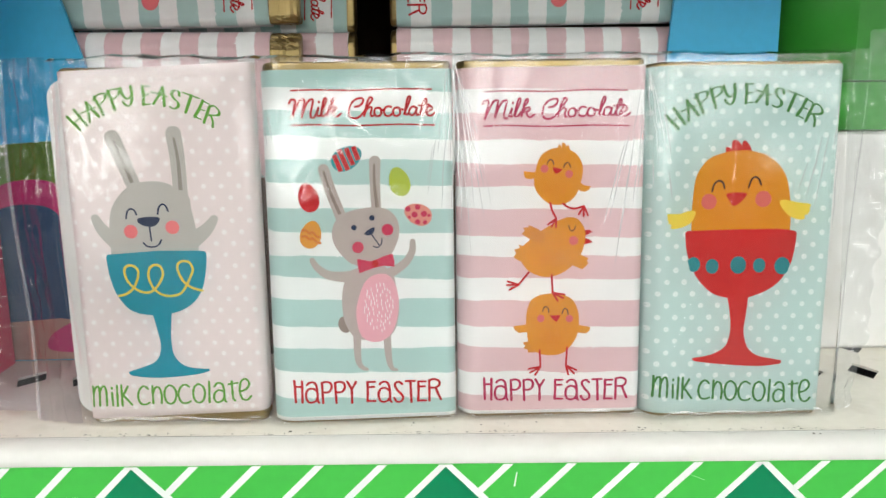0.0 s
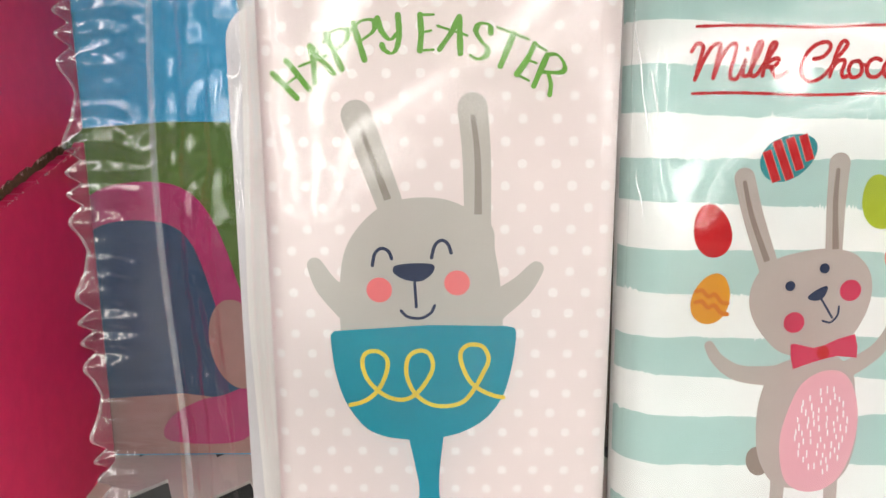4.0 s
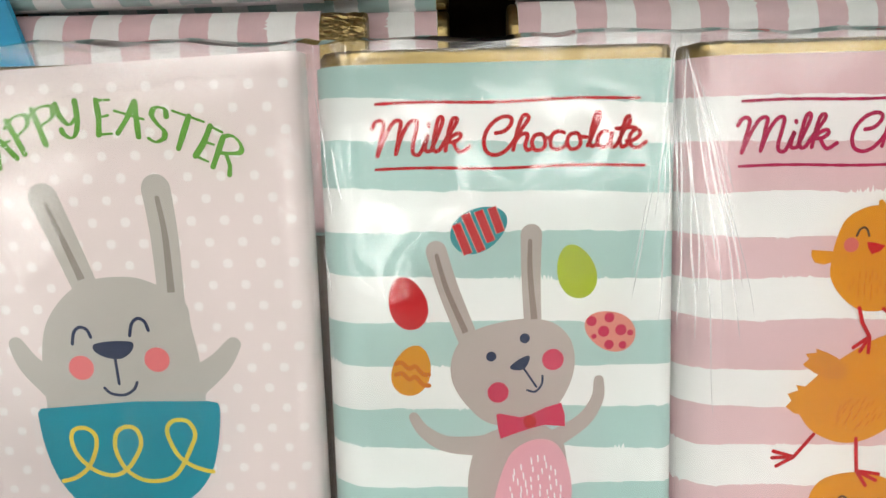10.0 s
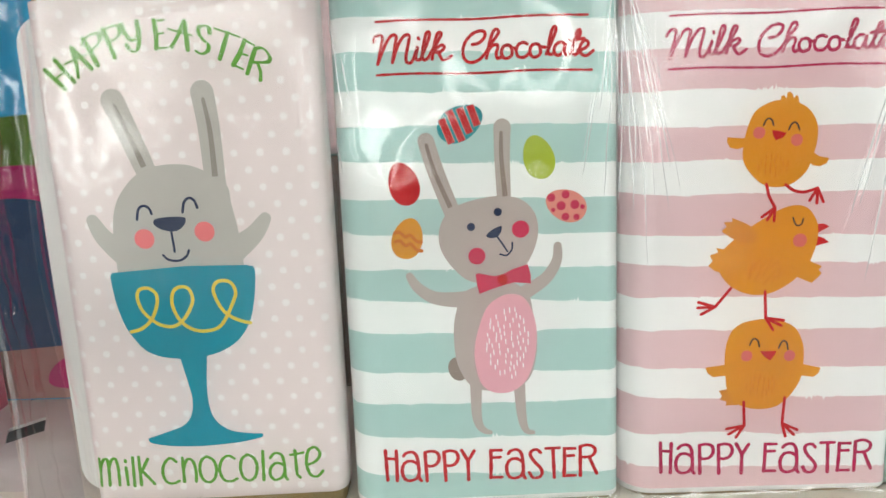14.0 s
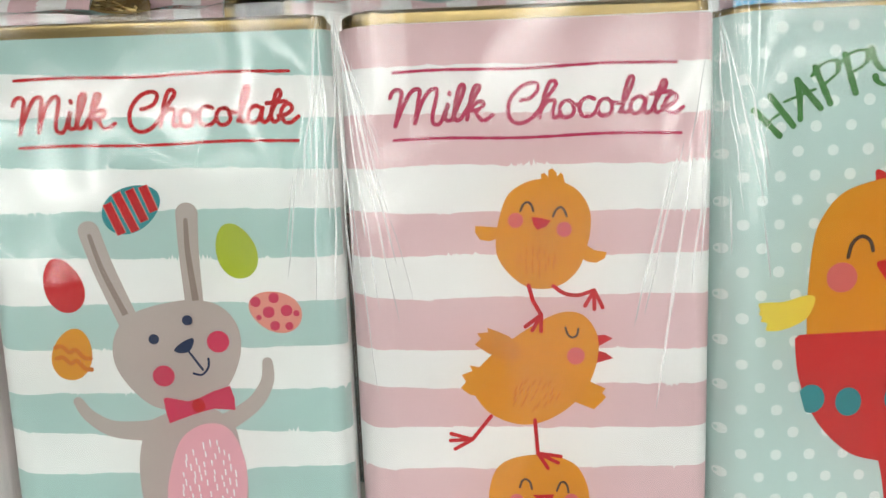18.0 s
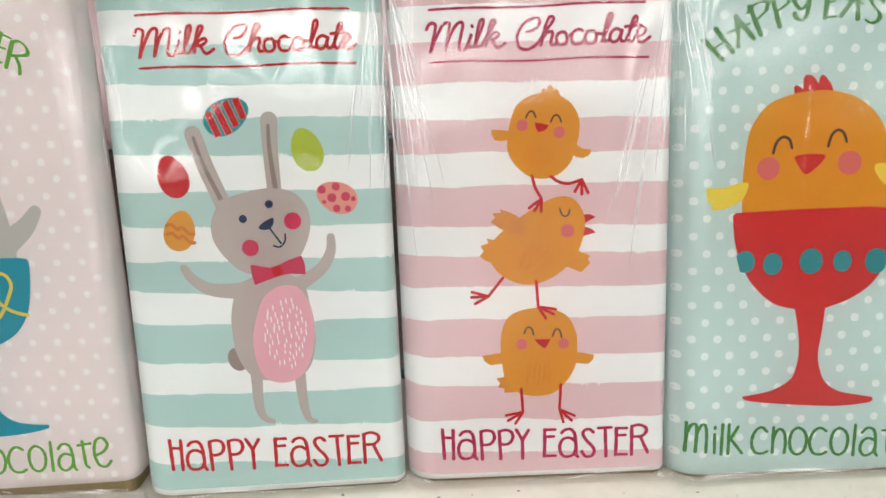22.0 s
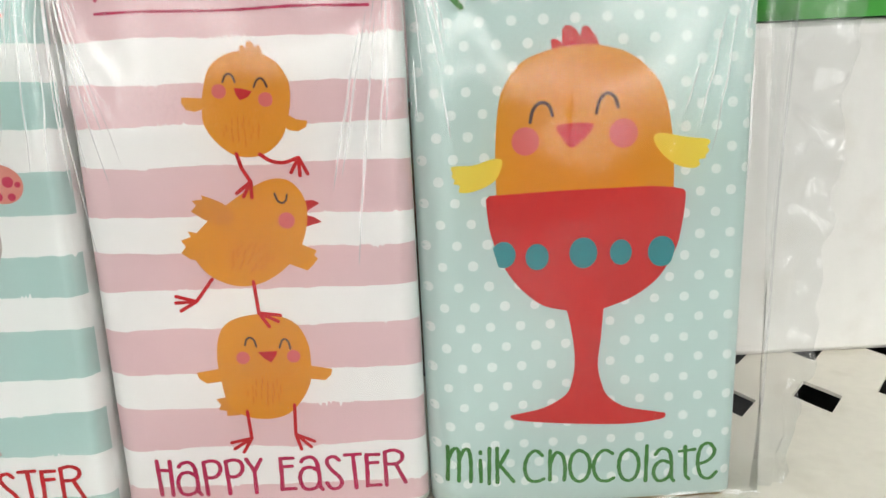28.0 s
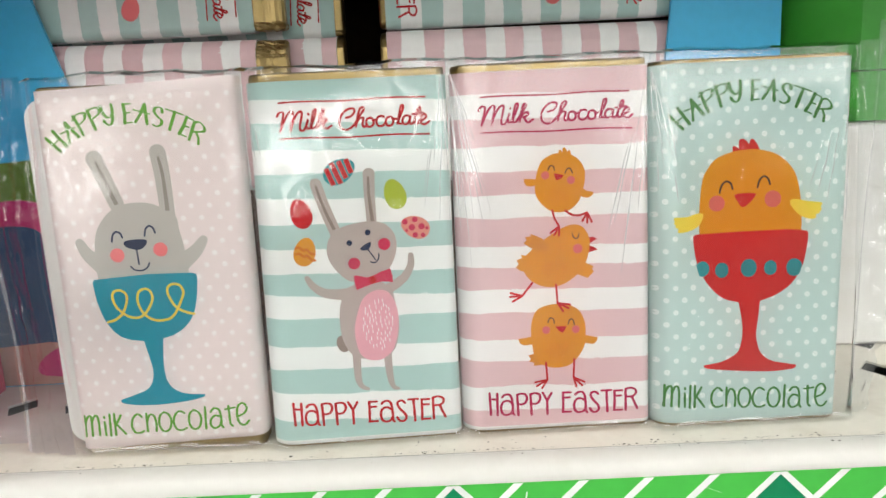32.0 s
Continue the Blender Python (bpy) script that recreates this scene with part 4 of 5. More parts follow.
    for u, v, a, b in ((-18.7, 66.7, 2.9, 3.2), (-10.7, 65.8, 2.8, 3.2), (0.4, 66.2, 3.35, 3.75), (9.4, 65.9, 2.65, 3.1), (19.2, 65.6, 3.3, 3.7)):
        left, right = (lambda q: -22.2 + 0.27 * (72 - q)), (lambda q: 24.0 - 0.27 * (72 - q))
        put("teal_spot", [(min(max(p, left(q)), right(q)), q) for p, q in oval(u, v, a, b)], TEAL_SPOT, 4)
    print_arch(sl, span, 2.2, 90.2, 1.067, DEEP_GREEN_TEXT)
    milk_chocolate_foot(sl, span, -34.7, 9.2, -0.0465, DEEP_GREEN_TEXT)


rabbit_in_cup_bar()
juggling_rabbit_bar()
three_chicks_bar()
chick_in_cup_bar()

# ---- the shelf ----
TURN_SHELF = -1.6
shelf = thing("shelf", pose(0, 0.2862, SHELF_Z, 0, 0, TURN_SHELF), "cream enamelled steel shop shelf with diamond holes and a white lip", "shelf", kind="structure")
X0, X1, YD = -0.62, 0.62, 0.46


def shelf_deck():
    """The deck: a plain front margin, then rows of diamond holes cut through it."""
    bm = bmesh.new()
    px, py, a, b, thick = 0.0282, 0.0395, 0.0078, 0.0118, 0.0012
    first, rows = 0.0507, 9
    quads = [((X0, 0), (X1, 0), (X1, first), (X0, first))]
    for j in range(rows):
        y0, y1 = first + j * py / 1, first + (j + 1) * py / 1
        yc, shift = (y0 + y1) / 2, 0.5 * px * (j % 2)
        x = X0 - px + shift + 0.0062
        while x < X1 + px:
            l, r, c = x, x + px, x + px / 2
            d = [(c - a, yc + 0.001), (c - 0.0012, yc - b), (c + a, yc - 0.001), (c + 0.0012, yc + b)]
            k = [(l, y0), (r, y0), (r, y1), (l, y1)]
            quads += [(k[0], k[1], d[2], d[1]), (k[0], d[1], d[0]), (k[1], k[2], d[2]), (k[2], k[3], d[0], d[3]), (k[2], d[3], d[2]), (k[3], k[0], d[0])]
            for p, q in zip(d, d[1:] + d[:1]):
                bm.faces.new([bm.verts.new((*v, z)) for v, z in ((p, 0), (q, 0), (q, -thick), (p, -thick))])
            x += px
    for q in quads:
        bm.faces.new([bm.verts.new((*v, 0)) for v in q])
    bmesh.ops.remove_doubles(bm, verts=bm.verts[:], dist=0.00001)
    return bm


part("deck", shelf_deck(), SHELF, shelf)
# near-black sheet paints the unlit space below the holes
part("hole_shade_sheet", block(X0, X1, 0.002, YD, -0.042, -0.036), HOLE_SHADE, shelf, "near-black sheet giving the shade seen through the holes")


def swept(profile, x0, x1):
    bm = bmesh.new()
    a, b = ([bm.verts.new((x, y, z)) for y, z in profile] for x in (x0, x1))
    for i in range(len(profile) - 1):
        f = bm.faces.new((a[i], a[i + 1], b[i + 1], b[i]))
        f.smooth = True
    return bm


lip = spline([(0.0002, -0.0002), (-0.0008, -0.0009), (-0.0016, 0.0003), (-0.004, 0.0011), (-0.008, 0.0006), (-0.0112, -0.0012), (-0.0128, -0.0042), (-0.0132, -0.0066)], steps=5)
part("front_lip", swept(lip + [(-0.0132, -0.0067), (-0.0112, -0.0070), (-0.0112, -0.045)], X0, X1), LIP, shelf, "rounded white shelf lip")

# patterned strip in the channel under the lip
strip = thing("price_strip", pose(0, 0.2862, SHELF_Z, 0, 0, TURN_SHELF), "bright green printed strip with white diagonals and dark green diamonds", "price strip", kind="structure")
part("strip_base", block(X0, X1, -0.0128, -0.0118, -0.0400, -0.0070), STRIP, strip)
STEP, TOP_H, LOW_H = 0.02525, -0.0072, -0.0398


def flat_on_strip(name, outline, material, lift):
    bm = bmesh.new()
    bm.faces.new([bm.verts.new((x, -0.0128 - lift, z)) for x, z in outline])
    return part(name, bm, material, strip)


def band(xa, za, xb, zb, w):
    return [(xa - w, za), (xa + w, za), (xb + w, zb), (xb - w, zb)]


for k in range(-5, 5):
    apex = 0.0068 + k * STEP * 5
    if not X0 + 0.05 < apex < X1 - 0.05:
        continue
    flat_on_strip("white_diagonal", band(apex - 0.0006, TOP_H, apex - 0.0332, LOW_H, 0.0019), STRIP_WHITE, 0.0001)
    flat_on_strip("white_diagonal", band(apex + 0.0006, TOP_H, apex + 0.0332, LOW_H, 0.0019), STRIP_WHITE, 0.0001)
    flat_on_strip("dark_diamond", [(apex, TOP_H - 0.0009), (apex + 0.0142, TOP_H - 0.0155), (apex, TOP_H - 0.0300), (apex - 0.0142, TOP_H - 0.0155)], STRIP_DARK, 0.0002)
    for j in range(1, 5):
        x = apex + j * STEP
        end = LOW_H if j > 2 else TOP_H - j * STEP / 2 * 0.96
        flat_on_strip("white_diagonal", band(x, TOP_H, x + (end - TOP_H) * 1.0, end, 0.0019), STRIP_WHITE, 0.0001)

for xa, za, xb, zb, w in ((0.0352, -0.0108, 0.0343, -0.0168, 0.00028), (0.1035, -0.0120, 0.1105, -0.0148, 0.00015), (-0.151, -0.0205, -0.128, -0.0195, 0.0001)):
    flat_on_strip("scratch", band(xa, za, xb, zb, w), STRIP_WHITE, 0.0003)

# dirt along the groove, and scuffs
rnd = random.Random(11)
bm = bmesh.new()
for k in range(420):
    x = rnd.uniform(-0.22, 0.24) if k % 3 else rnd.choice((-0.12, -0.05, 0.0, 0.03, 0.09, 0.10, 0.13, 0.155)) + rnd.gauss(0, 0.006)
    y = rnd.gauss(0.0016, 0.0006) if rnd.random() < 0.8 else rnd.uniform(-0.008, 0.012)
    r = rnd.choice((0.00010, 0.00014, 0.0002, 0.0004)) * rnd.uniform(0.7, 1.4)
    z = 0.00006 if y > 0 else 0.0013
    c = [bm.verts.new((x + r * rnd.uniform(0.6, 1.6) * math.cos(a), y + r * rnd.uniform(0.5, 1.0) * math.sin(a), z)) for a in (0, 1.05, 2.1, 3.14, 4.2, 5.2)]
    bm.faces.new(c)
for x, y, r in ((-0.0585, 0.0034, 0.0008), (0.0, 0.002, 0.0005), (0.088, 0.0042, 0.0006), (0.0905, 0.0038, 0.0005), (0.156, -0.006, 0.0006), (0.1585, -0.0065, 0.0005)):
    bm.faces.new([bm.verts.new((x + r * math.cos(a), y + r * math.sin(a), 0.0001 if y > 0 else 0.0014)) for a in (0, 1.05, 2.1, 3.14, 4.2, 5.2)])
tagged(part("dirt_specks", bm, SPECK, shelf, "dark dirt specks in the groove"), kind="stuff")

# ---- clear wrap round the four bars ----
wrap = thing("plastic_wrap", pose(0, 0, 0), "clear crinkled plastic film wrapped round four chocolate bars, crimped zigzag ends", "plastic wrap")
FRONTS = ((-0.1488, -0.0683, 0.3026, -0.2, -1.15), (-0.0668, 0.0122, 0.2996, 2.7, 2.3), (0.0129, 0.0915, 0.3014, 2.0, -0.1), (0.0930, 0.1740, 0.2976, 3.9, -0.15))


def bar_front(i, x, z):
    x0, x1, y, lean, yaw = FRONTS[i]
    mid = (-0.1106, -0.0270, 0.0511, 0.1316)[i]
    return y + (z - SHELF_Z) * math.tan(radians(lean)) + (x - mid) * math.tan(radians(yaw))


def film_creases():
    """Folds as (x, z, x, z, slope of the flank, its width): fans from the corners of the bars, and single ones."""
    rnd = random.Random(31)
    out = [(0.060, 1.035, 0.088, 1.128), (0.070, 1.020, 0.090, 1.092), (0.066, 1.062, 0.082, 1.110), (0.100, 1.020, 0.122, 1.080), (0.097, 1.004, 0.109, 1.030), (0.1295, 1.118, 0.1280, 1.072), (0.125, 1.010, 0.142, 1.070),
           (0.140, 1.142, 0.173, 1.152), (0.030, 1.012, 0.047, 1.052), (-0.028, 1.100, -0.012, 1.132), (-0.148, 1.139, -0.118, 1.130), (-0.135, 1.125, -0.120, 1.085), (-0.120, 1.144, -0.080, 1.148), (-0.145, 1.100, -0.133, 1.020),
           (0.0080, 1.120, 0.0118, 1.030), (0.0905, 1.118, 0.0920, 1.030), (-0.0700, 1.100, -0.0688, 1.030), (0.1715, 1.145, 0.1725, 1.020)]
    for x, z, a0, a1, long0, long1, count in ((0.0128, 1.153, -0.03, 0.30, 0.03, 0.09, 13), (0.0105, 1.153, -0.22, 0.02, 0.02, 0.07, 7), (0.0930, 1.153, -0.02, 0.24, 0.02, 0.07, 9), (0.0905, 1.153, -0.26, 0.0, 0.03, 0.09, 8),
                                              (-0.0670, 1.150, 0.0, 0.2, 0.02, 0.04, 3), (0.1730, 1.153, -0.35, 0.0, 0.02, 0.06, 5)):
        for k in range(count):
            a = a0 + (a1 - a0) * (k + rnd.uniform(0.1, 0.9)) / count
            start, run = rnd.choice((0.0, 0.0, 0.004, 0.015, 0.03)), rnd.uniform(long0, long1)
            out.append((x + start * math.sin(a), z - start * math.cos(a), x + (start + run) * math.sin(a), z - (start + run) * math.cos(a)))
    return [(*c, math.tan(radians(rnd.choice((-1, 1)) * rnd.uniform(5, 15))), rnd.uniform(0.0006, 0.0013)) for c in out]


CREASES_AT = [[c for c in film_creases() if min(c[0], c[2]) - 0.007 < -0.19 + 0.002 * k < max(c[0], c[2]) + 0.007] for k in range(200)]
# where the film stands off the bars: x, z, half widths, slant, height
SWELLS = ((-0.1385, 1.090, 0.021, 0.042, -0.15, 0.0080), (-0.122, 1.070, 0.014, 0.020, 0.3, 0.0018), (-0.052, 1.092, 0.012, 0.026, 0.2, 0.0028), (-0.010, 1.090, 0.010, 0.030, -0.15, 0.0030),
          (-0.030, 1.118, 0.020, 0.014, 0.0, 0.0018), (0.034, 1.030, 0.018, 0.030, -0.5, 0.0020), (0.016, 1.098, 0.012, 0.032, 0.0, 0.0028), (0.087, 1.090, 0.009, 0.040, -0.1, 0.0024),
          (0.099, 1.098, 0.009, 0.038, 0.0, 0.0030), (0.108, 1.022, 0.014, 0.034, -0.5, 0.0022))



def film_y(x, z):
    """The film's front: drawn over the bars' faces, slack between them."""
    near, total = 0.0, 0.0
    for i, (x0, x1, *_) in enumerate(FRONTS):
        d = max(x0 - x, x - x1, 0.0)
        w = 1 / (d * 400 + 0.02) ** 2
        near += w * bar_front(i, min(max(x, x0), x1), z)
        total += w
    y = near / total - 0.0026
    for x0, x1, *_ in FRONTS:
        inside = min(x - x0, x1 - x)
        if abs(inside) < 0.004:
            y += 0.0006 * (1 - abs(inside) / 0.004)
    for x0, *_ in FRONTS:
        d = x - x0
        if 0 <= d < 0.008:
            y += 0.0030 * (1 - d / 0.008) ** 2
        elif -0.0016 < d < 0 and x0 > -0.1:
            y += 0.0030 * (1 + d / 0.0016)
    loose = (0.45 if x < -0.075 else 1.0) * min(1.0, max(0.3, (1.160 - z) / 0.028)) * (0.17 + 0.83 * min(1.0, max(0.06, (0.030 - x) / 0.03)) * min(1.0, max(0.15, (z - 1.06) / 0.05)))
    y -= loose * (0.0034 * noise.noise((x * 26, z * 30, 3.3)) + 0.0009 * noise.noise((x * 70, z * 66, 7.7)))
    for xm, zm, wx, wz, tilt, amp in SWELLS:
        dx, dz = x - xm, z - zm
        a, b = dx * math.cos(tilt) + dz * math.sin(tilt), dz * math.cos(tilt) - dx * math.sin(tilt)
        y -= amp * math.exp(-(a / wx) ** 2 - (b / wz) ** 2)
    for xa, za, xb, zb, slope, wide in CREASES_AT[round((x + 0.19) * 500)]:
        dx, dz = xb - xa, zb - za
        n = math.hypot(dx, dz)
        t = ((x - xa) * dx + (z - za) * dz) / n / n
        d = ((x - xa) * dz - (z - za) * dx) / n * (1 if slope > 0 else -1)
        if -0.05 < t < 1.05 and abs(d) < 0.004:
            d += 0.0008 * noise.noise((t * 4, xa * 90, za * 70))
            w = wide * min(1.0, (t + 0.05) * 5, (1.05 - t) * 2.5) * (0.8 + 0.5 * noise.noise((t * 7, xa * 50, 2.0)))
            y -= abs(slope) * (max(0.0, w - d) if d > 0 else max(0.0, w + d * 2.5))
    return y


def film_sheet(xs, zs, place, down=False):
    """A sheet of film whose outer side faces the aisle, or faces down."""
    bm = bmesh.new()
    rows = [[bm.verts.new(place(x, z)) for x in xs] for z in zs]
    for p, q in zip(rows, rows[1:]):
        for i in range(len(xs) - 1):
            f = bm.faces.new((p[i], p[i + 1], q[i + 1], q[i]))
            f.smooth = True
    bm.normal_update()
    if sum(f.normal.z if down else f.normal.y for f in bm.faces) > 0:
        bmesh.ops.reverse_faces(bm, faces=bm.faces[:])
    return bm


def steps(a, b, n):
    return [a + (b - a) * k / n for k in range(n + 1)]


def top_z(x):
    return 1.1535 + 0.0012 * noise.noise((x * 40, 1.5, 0)) + 0.0006 * noise.noise((x * 160, 2.5, 0))


part("front_film", film_sheet(steps(-0.149, 0.1750, 1000), steps(0.0, 1.0, 250),
                              lambda x, s: (x, film_y(x, 1.0015 + s * (top_z(x) - 1.0015)), 1.0015 + s * (top_z(x) - 1.0015))), FILM, wrap)


def film_glints():
    """Narrow tapered strips of hazy white along the creases, standing in for lamp glints."""
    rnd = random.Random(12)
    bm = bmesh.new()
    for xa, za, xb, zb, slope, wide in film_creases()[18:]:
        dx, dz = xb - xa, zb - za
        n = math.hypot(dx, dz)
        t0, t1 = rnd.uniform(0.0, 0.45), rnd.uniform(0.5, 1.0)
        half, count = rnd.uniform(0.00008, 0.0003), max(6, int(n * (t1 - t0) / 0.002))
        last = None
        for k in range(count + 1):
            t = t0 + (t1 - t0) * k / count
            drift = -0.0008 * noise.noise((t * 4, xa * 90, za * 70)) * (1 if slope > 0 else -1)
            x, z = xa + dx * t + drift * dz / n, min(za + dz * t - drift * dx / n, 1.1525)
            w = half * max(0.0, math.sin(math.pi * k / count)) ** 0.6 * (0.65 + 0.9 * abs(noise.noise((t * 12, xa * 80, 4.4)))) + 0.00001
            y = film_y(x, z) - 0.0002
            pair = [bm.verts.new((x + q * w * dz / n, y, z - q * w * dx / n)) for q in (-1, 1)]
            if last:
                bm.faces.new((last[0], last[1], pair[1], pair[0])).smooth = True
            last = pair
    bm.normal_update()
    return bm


tagged(part("film_glints", film_glints(), GLINT, wrap, "whitish hazy strips standing in for glints along the film's creases"), kind="stuff")
part("top_film", film_sheet(steps(-0.149, 0.1750, 200), steps(0.0, 1.0, 12),
                            lambda x, s: (x, film_y(x, top_z(x)) + s * 0.0185, top_z(x) + 0.0016 * math.sin(s * math.pi) + 0.0007 * noise.noise((x * 70, s * 3, 9))), True), FILM, wrap)
part("back_film", film_sheet(steps(-0.149, 0.1750, 60), steps(0.0, 1.0, 20),
                             lambda x, s: (x, film_y(x, 1.0015 + s * (top_z(x) - 1.0015)) + 0.0187, 1.0015 + s * (top_z(x) - 1.0015))), FILM, wrap)


part("bottom_hem", film_sheet(steps(-0.149, 0.1750, 260), steps(0.0, 1.0, 8),
                              lambda x, s: (x, film_y(x, 1.0040) - (0.0012 + 0.0014 * noise.noise((x * 60, 3.1, 1)) + 0.0003 * noise.noise((x * 150, 1.7, s))) * math.sin(s * math.pi), 1.0042 - 0.0038 * s)), FILM, wrap)


def shoulder(x_bar, x_seam, s, t):
    """Film that runs from the outer bar's front edge to the seal."""
    z = 1.0015 + s * (1.1545 - 1.0015)
    x = x_bar + (x_seam - x_bar) * t
    y0 = film_y(x_bar, min(z, 1.152))
    y1 = (0.3055 if x_seam < 0 else 0.3000) + 0.0012 * noise.noise((s * 9, t, x_seam * 30))
    y = y0 + (y1 - y0) * (t * t * (3 - 2 * t)) + 0.0011 * noise.noise((t * 4, s * 12, 5.5 + x_seam * 9)) * math.sin(t * math.pi)
    if x_seam < 0:
        y -= 0.0011 * noise.noise((t * 4, s * 22, 3.1)) * math.sin(t * math.pi)
    for at, amp in ((0.30, 0.0011), (0.62, 0.0016), (0.82, 0.0012)) if x_seam < 0 else ():
        at += 0.10 * noise.noise((s * 4.5, at * 20, x_seam * 30))
        y -= amp * (0.5 + noise.noise((s * 7, at * 9, 2.2)) ** 2 * 3) * math.exp(-((t - at) / 0.06) ** 2)
    return (x, y, z)


part("end_film", film_sheet(steps(0, 1, 60), steps(0, 1, 110), lambda t, s: shoulder(-0.149, -0.1700 + 0.0012 * math.sin(s * 7), s, t)), SLACK, wrap)
part("end_film", film_sheet(steps(0, 1, 60), steps(0, 1, 110), lambda t, s: shoulder(0.1750, 0.1790 + 0.0004 * math.sin(s * 9) - 0.004 * (1 - s), s, t)), FIN_CLEAR, wrap)


def zig(s, teeth):
    f = (s * teeth) % 1
    return 1 - abs(2 * f - 1)


def left_fin(t, s):
    z = 1.006 + s * 0.162
    reach = 0.0165 + 0.0026 * abs(math.sin(math.pi * (s * 19 + 0.5 * math.sin(s * 30)))) + 0.0012 * math.sin(s * 4)
    x = -0.1700 - t * reach
    y = 0.3055 + 0.0010 * math.cos(2 * math.pi * (s * 19 + 0.5 * math.sin(s * 30))) * t * t + 0.0004 * math.sin(t * 9 + s * 4) * t + 0.0010 * noise.noise((t * 2, s * 9, 1.1)) + 0.0003 * math.sin(s * 2 * math.pi * 38 + 3 * noise.noise((t * 2, s * 7, 4))) * max(0.0, noise.noise((t * 3, s * 14, 6.1)) + 0.3)
    return (x, y, z)


def right_fin(t, s):
    z = 1.0015 + s * 0.160
    calm = min(1.0, max(0.0, (s - 0.62) * 5))
    reach = 0.0115 + 0.0065 * s + calm * (0.0016 * zig(s, 17)) + (1 - calm) * 0.0022 * noise.noise((s * 26, 0.4, 0)) - 0.002 * (1 - s)
    x = 0.1750 + 0.004 * s + 0.0004 * math.sin(s * 9) + t * reach
    y = 0.3000 + 0.0011 * math.sin(t * 9 + s * 5) * t + (0.0016 + 0.0022 * (1 - calm)) * noise.noise((t * 3, s * 18, 8.2)) * t + 0.0010 * noise.noise((t * 5, s * 45, 2.7)) * t
    return (x, y, z)


part("crimped_fin", film_sheet(steps(0, 1, 20), steps(0, 1, 228), left_fin), FIN, wrap, "ribbed seal with zigzag edge, its film tinted for the shade behind")
part("crimped_fin", film_sheet(steps(0, 1, 20), steps(0, 1, 204), right_fin), FIN_CLEAR, wrap, "crumpled clear seal with zigzag edge")
part("seal_edge", film_sheet(steps(0.955, 1.0, 2), steps(0, 1, 228), lambda t, s: (left_fin(t, s)[0], left_fin(t, s)[1] - 0.0003, left_fin(t, s)[2])), SEAL, wrap)
part("seal_line", film_sheet(steps(0, 1, 3), steps(0, 1, 110), lambda t, s: (-0.1700 + 0.0012 * math.sin(s * 7) + 0.0016 * t, 0.3046 - 0.0006 * math.sin(t * math.pi), 1.003 + s * 0.150)), SEAL, wrap)
part("seal_line", film_sheet(steps(0, 1, 3), steps(0, 1, 110), lambda t, s: (0.1750 + 0.004 * s + 0.0004 * math.sin(s * 9) + 0.0007 * t, 0.2992 - 0.0004 * math.sin(t * math.pi), 1.003 + s * 0.150)), SEAL, wrap)

for sheet in wrap.children:
    sheet.visible_shadow = False

# ---- the blue display tray behind, with bars lying in rows ----
TRAY_Y = 0.392
tray = thing("display_tray", pose(0, 0, SHELF_Z), "sky-blue cardboard display tray with printed side flaps, holding chocolate bars", "display tray")
flat = lambda y: (lambda a, b, d: (a, y + d, b))
part("side_flap", slab([(-0.3000, 0.0), (-0.1560, 0.0), (-0.1668, 0.13), (-0.1746, 0.160), (-0.1935, 0.225), (-0.3000, 0.225)], flat(TRAY_Y), 0.0025), SKY_CARD, tray)
part("side_flap", slab([(0.1150, 0.0), (0.1400, 0.0), (0.1400, 0.110), (0.1852, 0.154), (0.1852, 0.225), (0.1330, 0.225), (0.1272, 0.160)], flat(TRAY_Y), 0.0025), SKY_CARD, tray)
part("side_panel", block(-0.2420, -0.2395, TRAY_Y + 0.0026, 0.62, 0, 0.225), TRAY_INSIDE, tray)
part("side_panel", block(0.1375, 0.1400, TRAY_Y + 0.0026, 0.62, 0, 0.225), TRAY_INSIDE, tray)
part("back_panel", block(-0.2395, 0.1375, 0.6175, 0.62, 0, 0.225), TRAY_INSIDE, tray, "plain brown board")
# added dark board: stands in for the shadow band behind the wrapped bars
part("front_panel", block(-0.2394, 0.1374, TRAY_Y + 0.0028, TRAY_Y + 0.0050, 0.0238, 0.0985), TRAY_INSIDE, tray, "low dark board standing in for the shade under the lying bars")
part("tray_floor", block(-0.2394, 0.1374, TRAY_Y + 0.004, 0.617, 0.0, 0.0235), TRAY_INSIDE, tray)


def tray_print(name, outline, material, level):
    bm = bmesh.new()
    bm.faces.new([bm.verts.new((x, TRAY_Y - 0.0002 * level, z)) for x, z in outline])
    return part(name, bm, material, tray)


tray_print("printed_hill", [(-0.2998, 0.0005), (-0.1572, 0.0005), (-0.1655, 0.118)] + [(-0.1655 - 0.1343 * k / 8, 0.118 + 0.0015 * math.sin(k)) for k in range(1, 9)], HILL, 1)
tray_print("printed_arch", spline([(-0.2415, 0.060), (-0.2300, 0.092), (-0.2080, 0.0995), (-0.1900, 0.093), (-0.1790, 0.066), (-0.1730, 0.022), (-0.2415, 0.022)], True), MAGENTA, 2)
tray_print("printed_panel", spline([(-0.2415, 0.062), (-0.2270, 0.083), (-0.2060, 0.086), (-0.1940, 0.079), (-0.1865, 0.056), (-0.1790, 0.026), (-0.2415, 0.020)], True), HAT, 3)
tray_print("printed_oval", oval(-0.1800, 0.042, 0.0095, 0.0165, 8), PEACH, 4)
